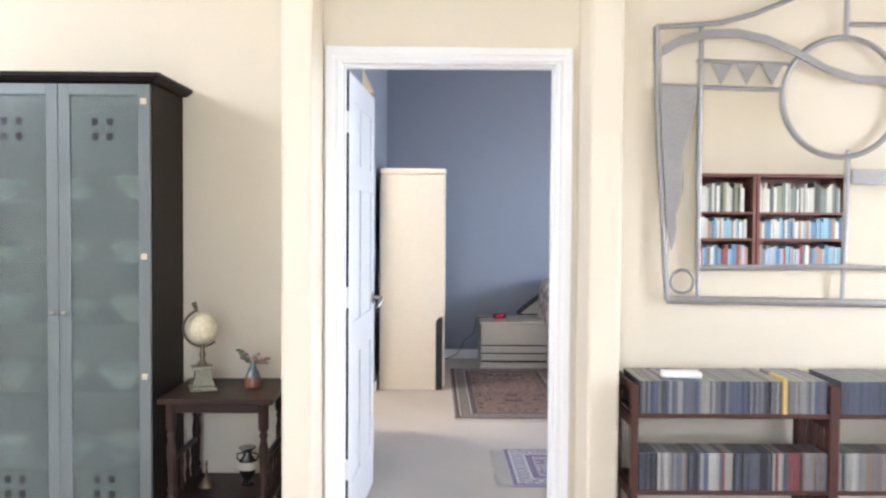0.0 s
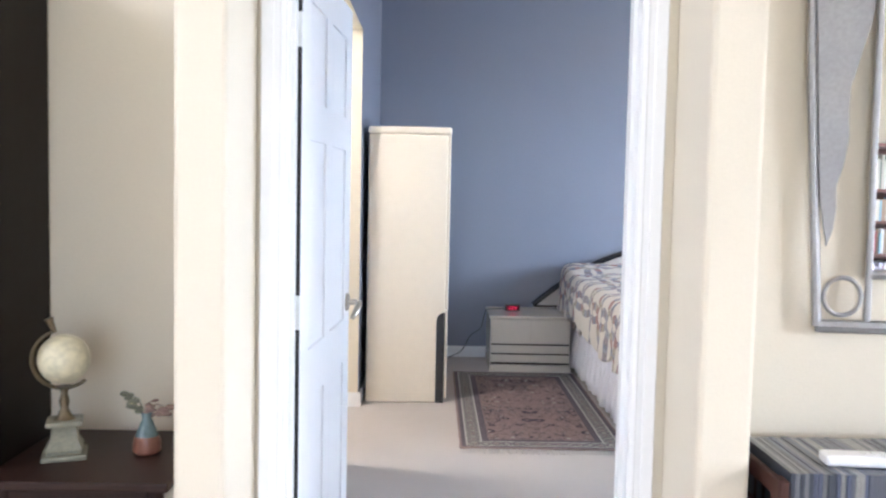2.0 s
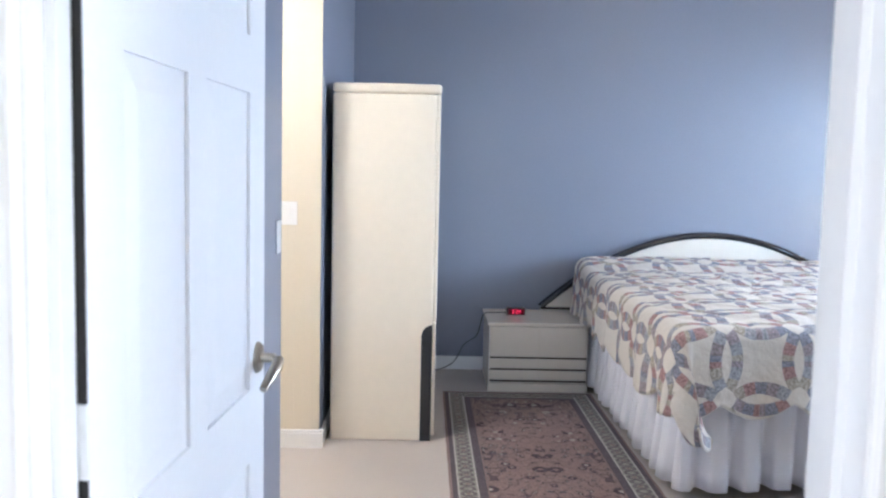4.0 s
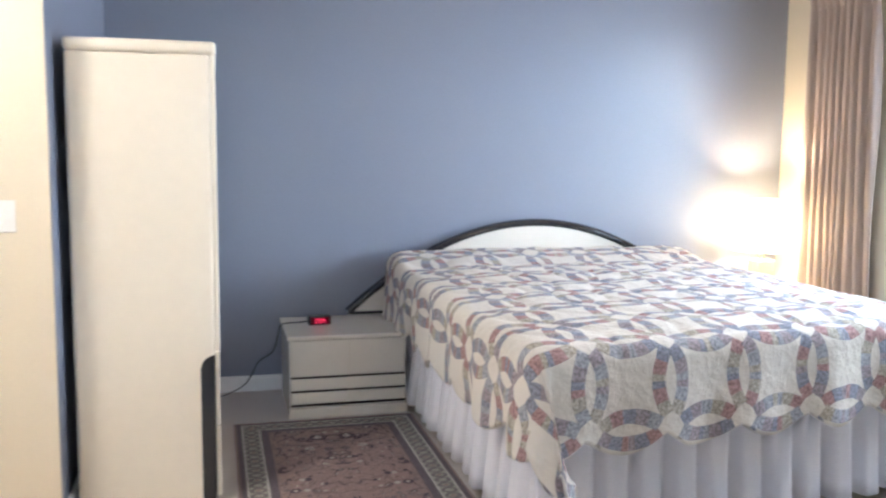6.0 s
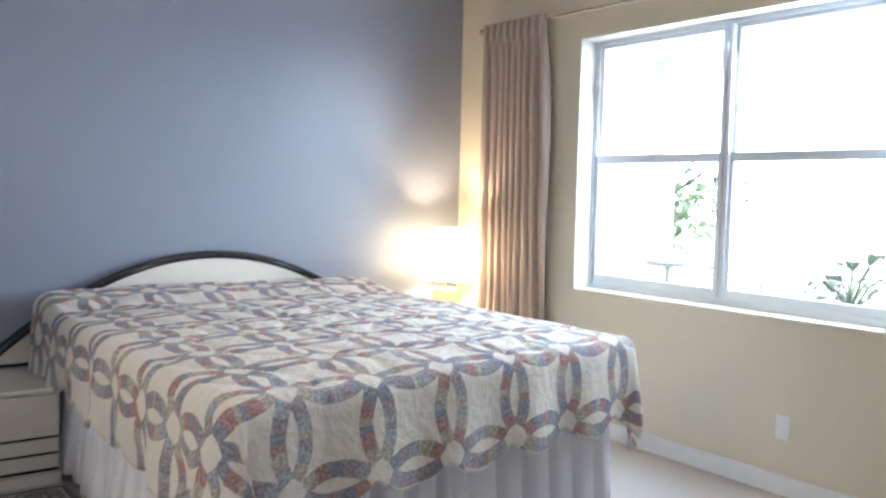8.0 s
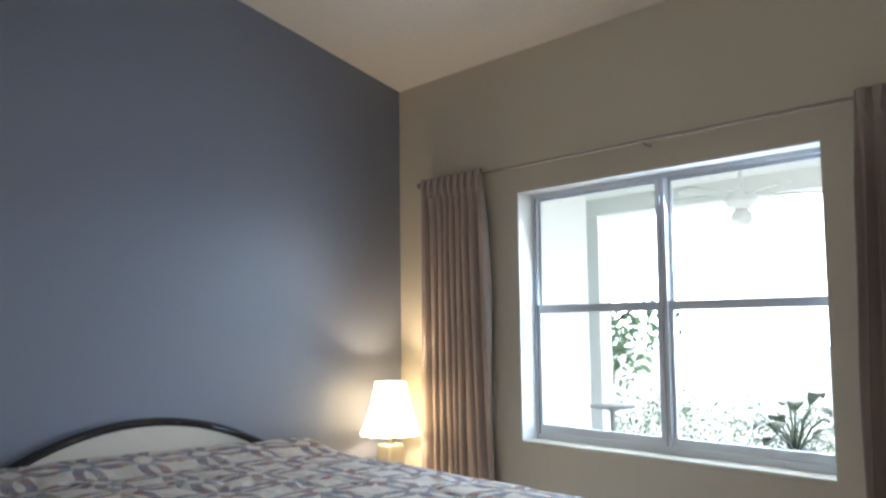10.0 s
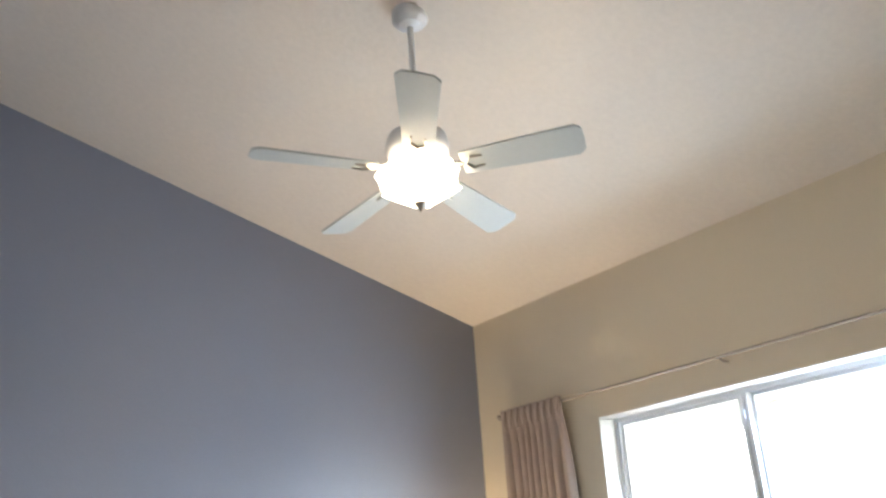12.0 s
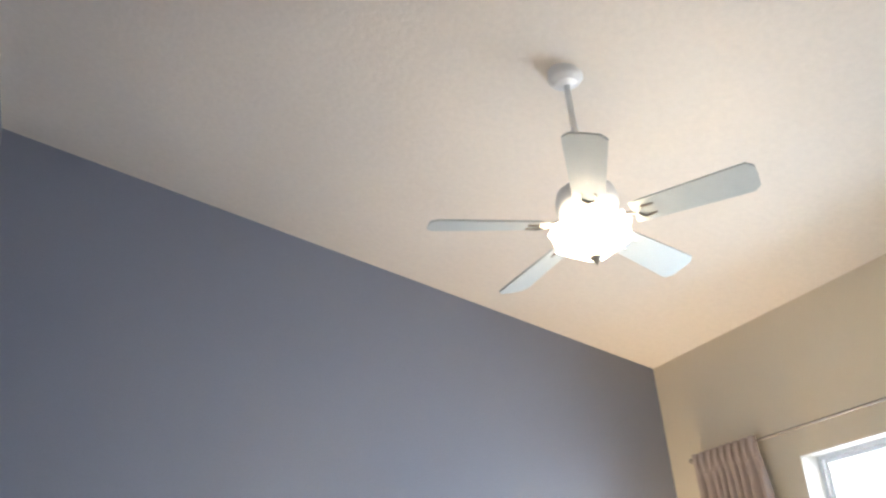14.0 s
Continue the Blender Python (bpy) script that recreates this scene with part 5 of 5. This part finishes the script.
def wall_mirror():
    m = thing("wall_mirror", "large pewter art mirror with rings and wavy metal plates", "mirror", pose(0, 3.982, 0))
    def bar(name, pts, w=0.011, label=""):
        part(name, tube([(x, 0, z) for x, z in pts], w, 8, None, False, 0.7), M_PEWTER, m, label, False)
    # outer frame: tapers down to the left, its top sweeps up to the right
    bar("side_bar", [(0.850, 2.197), (0.870, 1.70), (0.912, 1.076)], 0.013)
    bar("bottom_bar", [(0.912, 1.076), (1.40, 1.070), (2.16, 1.060)], 0.017)
    top = [(0.850, 2.197), (1.0, 2.205), (1.12, 2.217), (1.25, 2.252), (1.38, 2.305), (1.52, 2.375), (1.66, 2.43), (1.9, 2.47), (2.24, 2.49)]
    bar("top_bar", top, 0.011)
    bar("side_bar", [(2.24, 2.49), (2.20, 1.8), (2.16, 1.060)], 0.013)
    bar("inner_bar", [(1.037, 2.205), (1.034, 1.7), (1.040, 1.076)], 0.010)
    bar("inner_bar", [(1.652, 1.70), (1.650, 1.4), (1.640, 1.07)], 0.010)
    bar("inner_bar", [(1.632, 2.16), (1.632, 2.42)], 0.012)
    bar("cross_bar", [(0.875, 1.957), (1.385, 1.945)], 0.009)
    bar("cross_bar", [(1.02, 2.062), (1.40, 2.05)], 0.008)
    bar("cross_bar", [(1.04, 1.208), (1.64, 1.216), (2.165, 1.20)], 0.012)
    bar("cross_bar", [(1.64, 2.215), (2.22, 2.215)], 0.009)
    cx, cz, r = 1.62, 1.915, 0.245
    part("large_ring", tube([(cx + r * math.cos(q * math.pi / 24), 0, cz + r * math.sin(q * math.pi / 24)) for q in range(48)], 0.012, 8, None, True), M_PEWTER, m, "large pewter ring", True)
    part("small_ring", tube([(0.974 + 0.048 * math.cos(q * math.pi / 12), 0, 1.152 + 0.048 * math.sin(q * math.pi / 12)) for q in range(24)], 0.006, 8, None, True), M_PEWTER, m, "small pewter ring", True)
    # sweeping band
    hi = [(0.872, 2.118), (0.95, 2.16), (1.06, 2.187), (1.18, 2.190), (1.30, 2.165), (1.42, 2.118), (1.55, 2.045), (1.68, 2.005), (1.85, 2.0)]
    lo = [(1.85, 1.97), (1.68, 1.975), (1.55, 2.012), (1.42, 2.082), (1.30, 2.13), (1.18, 2.155), (1.06, 2.15), (0.95, 2.12), (0.872, 2.075)]
    part("sweeping_band", slab(hi + lo, "y", -0.014, -0.008), M_PEWTER, m, "curved pewter band")
    wav = [(0.866, 1.957), (1.022, 1.948), (1.012, 1.85), (0.985, 1.75), (0.965, 1.68), (0.962, 1.62), (0.966, 1.55), (0.955, 1.48), (0.940, 1.43), (0.942, 1.37), (0.936, 1.32), (0.922, 1.28), (0.900, 1.40), (0.884, 1.65)]
    part("wavy_plate", slab(wav, "y", -0.012, -0.006), M_PEWTER, m, "wavy brushed pewter plate")
    for k in range(3):
        x = 1.075 + 0.105 * k
        part("triangle", slab([(x, 2.05), (x + 0.09, 2.047), (x + 0.045, 1.965)], "y", -0.006, -0.001), M_PEWTER, m, "small pewter triangle")
    part("side_plate", B(1.665, -0.012, 1.56, 2.18, -0.006, 1.62), M_PEWTER, m)
    # the glass, cut round the large ring
    cut = [(1.048, 1.221), (1.638, 1.226), (1.640, cz - r + 0.004)]
    cut += [(cx + r * math.cos(radians(q)), cz + r * math.sin(radians(q))) for q in range(-93, -188, -7)]
    cut += [(1.378, 1.940), (1.048, 1.947)]
    part("mirror_glass", slab(cut, "y", 0.004, 0.010), M_MIRROR, m, "clear mirror glass")
    part("wall_mount", B(1.2, 0.0105, 1.5, 1.5, 0.0365, 1.6), M_PEWTER, m)


wall_mirror()

CASES = [(0.13, 0.135, 0.16), (0.08, 0.088, 0.12), (0.03, 0.03, 0.04), (0.20, 0.20, 0.21), (0.095, 0.11, 0.165), (0.32, 0.31, 0.29), (0.06, 0.068, 0.085), (0.19, 0.135, 0.10), (0.19, 0.055, 0.055), (0.40, 0.39, 0.37)]
M_CASES = [mat("cd_case_paper", tuple(0.8 * q for q in c), 0.3, vary=0.2, scale=30, fine=200, bump=0, coat=0.3) for c in CASES]
M_YELLOW = mat("yellow_spine", (0.55, 0.38, 0.12), 0.4)


def cd_rack():
    rx0, rx1, ry0, ry1 = 0.698, 2.20, 3.645, 3.985
    r = thing("cd_rack", "low red-brown wooden rack packed with discs", "shelf", pose(0, 0, 0))
    posts = ((rx0, rx0 + 0.024), (1.446, 1.486), (rx1 - 0.036, rx1))
    for x0, x1 in posts:
        z1 = 0.782
        fr = bmesh.new()
        box(fr, x0, ry0, 0, x1, ry0 + 0.05, z1, 0.004)
        box(fr, x0, ry1 - 0.05, 0, x1, ry1, z1, 0.004)
        for z in (0.02, 0.33, 0.61):
            box(fr, x0 + 0.004, ry0 + 0.05, z, x1 - 0.004, ry1 - 0.05, z + 0.045, 0.003, 1)
        box(fr, x0 + 0.004, ry0 + 0.05, z1 - 0.045, x1 - 0.004, ry1 - 0.05, z1 - 0.002, 0.003, 1)
        fp = part("end_frame", fr, M_SHELFWOOD, r, "slatted end frame")
        for y in (ry0 + 0.11, ry0 + 0.16, ry0 + 0.21):
            part("slat", B(x0 + 0.012, y, 0.064, x1 - 0.012, y + 0.018, z1 - 0.044), M_SHELFWOOD, fp)
    for xa, xb in ((rx0 + 0.0242, 1.4458), (1.4862, rx1 - 0.0362)):
        for z in (0.06, 0.381, 0.674):
            part("shelf_board", B(xa, ry0 + 0.004, z - 0.018, xb, ry1 - 0.03, z, 0.003), M_SHELFWOOD, r)
    rng = random.Random(11)
    meshes = []
    for k, mm in enumerate(M_CASES):
        meshes.append(mesh_of("cd_case", B(-0.0048, 0, 0, 0.0048, 0.142, 0.125, 0.0006, 1), mm))
    wide = mesh_of("cd_case", B(-0.008, -0.002, 0, 0.008, 0.142, 0.135, 0.0006, 1), M_YELLOW)
    for xa, xb in ((rx0 + 0.027, 1.443), (1.489, rx1 - 0.039)):
        for row, z in enumerate((0.674, 0.381)):
            tall = 1.0 if row == 0 else 1.16
            x = xa + 0.006
            run, tints = 0, ()
            while x < xb - 0.007:
                if row == 0 and rng.random() < 0.02:
                    ob = new("cd_case", wide)
                    ob.location = (x + 0.004, ry0 + 0.004, z)
                    x += 0.019
                else:
                    if run <= 0:
                        tints, run = (rng.choice(((0, 1, 4), (4, 0, 3), (1, 6, 4), (5, 3, 0), (4, 6, 3), (0, 4, 5), (2, 1, 6))), rng.randint(3, 12)) if row == 0 else (rng.choice(((5, 3, 9), (2, 6, 1), (3, 0, 7), (8, 5, 2), (9, 5, 4))), rng.randint(2, 6))
                    run -= 1
                    k = rng.choice(tints)
                    ob = new("cd_case", meshes[k])
                    ob.location = (x, ry0 + 0.004 + rng.uniform(0, 0.006), z)
                    ob.scale = (1, 2.05 if row == 0 else 1.0, tall * rng.uniform(0.985, 1.0))
                    x += 0.0102
                tagged(ob, "slim disc case standing upright in the rack" if row == 0 else "disc case with printed spine on the lower shelf", "disc case", "discs in the rack")
    m = thing("remote_control", "small white remote lying on the discs", "remote", pose(0.90, 3.72, 0.800, 0, 0, -4))
    part("body", B(-0.075, -0.028, 0, 0.075, 0.028, 0.026, 0.008, 3), M_PLATE, m)
    for k in range(3):
        part("button", B(0.01 + 0.02 * k, -0.008, 0.0262, 0.02 + 0.02 * k, 0.008, 0.029, 0.001, 1), M_STEEL, m)


cd_rack()

BOOKS = [(0.55, 0.52, 0.44), (0.10, 0.11, 0.10), (0.18, 0.22, 0.20), (0.08, 0.22, 0.42), (0.30, 0.05, 0.06), (0.62, 0.62, 0.60), (0.28, 0.30, 0.20), (0.20, 0.42, 0.55), (0.35, 0.22, 0.14), (0.40, 0.38, 0.48)]
M_BOOKS = [mat("book_cloth", tuple(0.75 * q + 0.25 * sum(c) / 3 for q in c), 0.6, vary=0.15, scale=10, fine=120, bump=0.1) for c in BOOKS]


M_BOOKWOOD = mat("reddish_bookcase_wood", (0.17, 0.065, 0.05), 0.45, vary=0.25, scale=3, fine=50, bump=0.12, stretch=(6, 6, 0.6))


def bookcases():
    rng = random.Random(4)
    book = [mesh_of("book", B(-0.5, 0, 0, 0.5, 1, 1), mm) for mm in M_BOOKS]
    y0, y1 = LY0 + 0.01, LY0 + 0.31
    for x0 in (2.13, 3.06, 4.03):
        x1, h = x0 + 0.92, 1.86
        b = thing("bookcase", "red-brown wooden bookcase full of books", "bookcase", pose(0, 0, 0), "bookcases along the wall")
        for xa, xb in ((x0, x0 + 0.03), (x1 - 0.03, x1)):
            part("side_panel", B(xa, y0, 0, xb, y1, h, 0.002, 1), M_BOOKWOOD, b)
        part("top", B(x0 + 0.0302, y0, h - 0.03, x1 - 0.0302, y1 - 0.002, h - 0.001), M_BOOKWOOD, b)
        part("back_panel", B(x0 + 0.0302, y0, 0.02, x1 - 0.0302, y0 + 0.01, h - 0.0302), M_BOOKWOOD, b)
        for z in (0.09, 0.40, 0.70, 0.97, 1.235, 1.49):
            part("shelf_board", B(x0 + 0.0302, y0 + 0.0102, z - 0.022, x1 - 0.0302, y1 - 0.004, z), M_BOOKWOOD, b)
            x = x0 + 0.035
            end = x1 - 0.05 - rng.uniform(0, 0.12)
            while x < end and z > 0.6:
                wd, ht = rng.uniform(0.014, 0.036), rng.uniform(0.155, 0.205) if z < 1.4 else rng.uniform(0.22, 0.29)
                k = rng.choice((0, 5, 1, 0, 6, 2, 5)) if z > 1.4 else rng.choice((0, 5, 3, 7, 0, 8, 3)) if z > 1.2 else rng.choice((3, 5, 4, 3, 7, 9, 8))
                if x + wd > x1 - 0.032:
                    break
                ob = new("book", book[k])
                ob.location, ob.scale = (x + wd / 2, y1 - 0.20 - rng.uniform(0, 0.015), z), (wd * 0.97, 0.18, ht)
                tagged(ob, "upright book on the bookcase shelf", "book", "books on the shelves")
                x += wd


bookcases()

# ---- outside the window: lanai and garden ----
structure("ground", slab([(-300, -300), (300, -300), (300, 300), (-300, 300)], "z", -0.4, -0.2), M_GRASS, "mown green lawn", "ground")
structure("lanai_floor", B(3.95, 2.5, -0.19, 7.2, 12.0, -0.03), M_PAVE, "pale paved lanai floor", "pavement")
# pale paving assumed here, so sun bounces up and the view whitens
structure("patio", B(7.201, -40, -0.19, 45, 60, -0.04), M_PAVE, "assumed pale paved patio beyond the lanai", "pavement")
structure("ceiling_lanai", B(3.95, 2.5, 2.75, 7.4, 12.0, 2.87), M_WHITEHOUSE, "white boarded lanai ceiling", "ceiling")
structure("lanai_wall", B(3.945, 8.95, -0.03, 5.5, 9.15, 2.749), M_WHITEHOUSE, "white stucco return wall of the house", "wall")
bm = box(bmesh.new(), 7.05, 2.5, 2.58, 7.3, 12.0, 2.749)
structure("lanai_beam", bm, M_WHITEHOUSE, "white lanai edge beam", "beam")
for y in (3.2, 6.4, 10.12):
    solo("lanai_post", B(7.08, y, -0.03, 7.26, y + 0.18, 2.58, 0.006), M_WHITEHOUSE, "square white lanai post", "post", group="lanai posts")


def patio_stand():
    p = thing("patio_stand", "small round grey metal stand on the lanai", "stand", pose(5.2, 8.5, -0.03))
    part("top", lathe([(0.155, 0.895), (0.162, 0.90), (0.162, 0.912), (0.156, 0.916)], 32), M_FRAMEDARK, p, "round grey top", True)
    part("column", lathe([(0.030, 0.02), (0.018, 0.06), (0.016, 0.5), (0.018, 0.86), (0.05, 0.894)], 16), M_FRAMEDARK, p, "", True)
    part("foot", lathe([(0.14, 0.0), (0.145, 0.008), (0.06, 0.019)], 24), M_FRAMEDARK, p, "", True)


patio_stand()


def leafy(bm, centre, spread, count, size, rng):
    for _ in range(count):
        d = Vector((rng.gauss(0, 1), rng.gauss(0, 1), rng.gauss(0, 1)))
        d = d.normalized() * rng.random() ** 0.4
        c = Vector(centre) + Vector((d.x * spread[0], d.y * spread[1], d.z * spread[2]))
        m = Euler((rng.uniform(-1, 1), rng.uniform(-1, 1), rng.uniform(0, 6.3))).to_matrix()
        s = size * rng.uniform(0.6, 1.3)
        v = [bm.verts.new(c + m @ Vector(q) * s) for q in ((-1, 0, 0), (-0.2, 0.42, 0.08), (0.9, 0.0, -0.1), (-0.2, -0.42, 0.08))]
        bm.faces.new(v)


def hedge():
    rng = random.Random(21)
    bm = bmesh.new()
    for k in range(26):
        leafy(bm, (8.6 + rng.uniform(-0.3, 0.3), 2.5 + 0.36 * k, 0.22 + rng.uniform(-0.1, 0.15)), (0.45, 0.35, 0.42), 220, 0.035, rng)
    solo("hedge", bm, M_LEAF, "low clipped green hedge beyond the lanai", "hedge", kind="stuff")


hedge()


def tree(x, y, h, seed):
    rng = random.Random(seed)
    t = thing("tree", "leafy green garden tree", "tree", pose(x, y, -0.2), "garden trees")
    bm = tube([(0, 0, 0), (0.06, 0.03, h * 0.25), (0.0, 0.1, h * 0.5), (0.08, 0.05, h * 0.72)], [0.16, 0.13, 0.10, 0.05], 10)
    for k in range(6):
        a = k * 1.05 + rng.uniform(-0.3, 0.3)
        z = h * (0.35 + 0.06 * k)
        tube([(0.03, 0.05, z), (0.6 * math.cos(a), 0.6 * math.sin(a), z + 0.35), (1.15 * math.cos(a), 1.15 * math.sin(a), z + 0.75)], [0.055, 0.035, 0.012], 7, bm)
    part("trunk", bm, M_BARK, t, "brown limbed trunk")
    bm = bmesh.new()
    for k in range(26):
        a, r = rng.uniform(0, 6.28), rng.uniform(0.2, 1.3)
        leafy(bm, (r * math.cos(a), r * math.sin(a), h * rng.uniform(0.45, 0.95)), (0.5, 0.5, 0.4), 90, 0.085, rng)
    part("crown", bm, M_LEAF, t, "uneven leafy crown")


tree(9.3, 12.6, 1.9, 1)
tree(11.0, 15.5, 2.3, 2)
# glowing screen hung behind the garden so the view outside washes out to white
glow = mat("glowing_sky_screen", (0.8, 0.8, 0.8), 1.0, bump=0, emit=(0.95, 0.98, 1.0), power=8.0)
structure("backdrop", slab([(60 * math.cos(radians(q)), 8 + 60 * math.sin(radians(q))) for q in range(-75, 80, 5)] + [(61 * math.cos(radians(q)), 8 + 61 * math.sin(radians(q))) for q in range(75, -80, -5)], "z", -0.3, 30), glow, "glowing screen in place of the bright sky beyond the garden", "backdrop")


def potted_plant():
    rng = random.Random(2)
    p = thing("potted_plant", "broad-leaved plant in a blue-grey pot on a stand", "plant", pose(4.9, 6.95, -0.03))
    part("stand", lathe([(0.16, 0), (0.16, 0.02), (0.03, 0.05), (0.03, 0.50), (0.16, 0.53), (0.16, 0.55)], 20), M_BARK, p, "", True)
    part("pot", lathe([(0.10, 0.55), (0.13, 0.56), (0.155, 0.74), (0.165, 0.76), (0.15, 0.765), (0.14, 0.75)], 24), M_POT, p, "blue-grey glazed pot", True)
    for k in range(18):
        a, ln, rise = k * 2.4, rng.uniform(0.08, 0.28), rng.uniform(0.03, 0.24)
        dx, dy = math.cos(a), math.sin(a)
        bm = tube([(0, 0, 0.74), (dx * ln * 0.4, dy * ln * 0.4, 0.78 + rise * 0.7), (dx * ln * 0.7, dy * ln * 0.7, 0.78 + rise)], 0.006, 6)
        n = []
        for f, w in ((0, 0.004), (0.2, 0.034), (0.5, 0.050), (0.8, 0.034), (1, 0.003)):
            c = Vector((dx * (ln * 0.7 + 0.17 * f), dy * (ln * 0.7 + 0.17 * f), 0.78 + rise + (0.02 + 0.07 * (k % 3 == 0)) * math.sin(f * 2.2) - 0.04 * f * f))
            n.append((bm.verts.new(c + Vector((-dy, dx, 0.15)) * w), bm.verts.new(c), bm.verts.new(c - Vector((-dy, dx, -0.15)) * w)))
        for q, r in zip(n, n[1:]):
            bm.faces.new((q[0], r[0], r[1], q[1]))
            bm.faces.new((q[1], r[1], r[2], q[2]))
        part("leaf", bm, M_DARKLEAF, p)


potted_plant()


def lanai_fan():
    f = thing("lanai_fan", "white outdoor ceiling fan under the lanai roof", "ceiling fan", pose(6.0, 7.865, 0))
    part("canopy", lathe([(0.07, 2.7488), (0.065, 2.72), (0.02, 2.70)], 20), M_FANMETAL, f, "", True)
    part("downrod", lathe([(0.014, 2.46), (0.014, 2.71)], 10), M_FANMETAL, f)
    part("motor_housing", lathe([(0.04, 2.47), (0.11, 2.43), (0.13, 2.38), (0.11, 2.34), (0.06, 2.32)], 24), M_FANMETAL, f, "", True)
    part("light", lathe([(0.05, 2.319), (0.075, 2.29), (0.085, 2.24), (0.06, 2.20), (0.02, 2.19)], 20), M_FANMETAL, f, "", True)
    for k in range(5):
        bm = slab([(0.14, -0.05), (0.58, -0.065), (0.60, 0), (0.58, 0.065), (0.14, 0.05)], "z", -0.004, 0.004)
        bmesh.ops.transform(bm, matrix=Matrix.Rotation(0.4 + 1.2566 * k, 4, "Z") @ Matrix.Translation((0, 0, 2.43)) @ Matrix.Rotation(radians(12), 4, "X"), verts=bm.verts)
        part("blade", bm, M_BLADE, f)


lanai_fan()
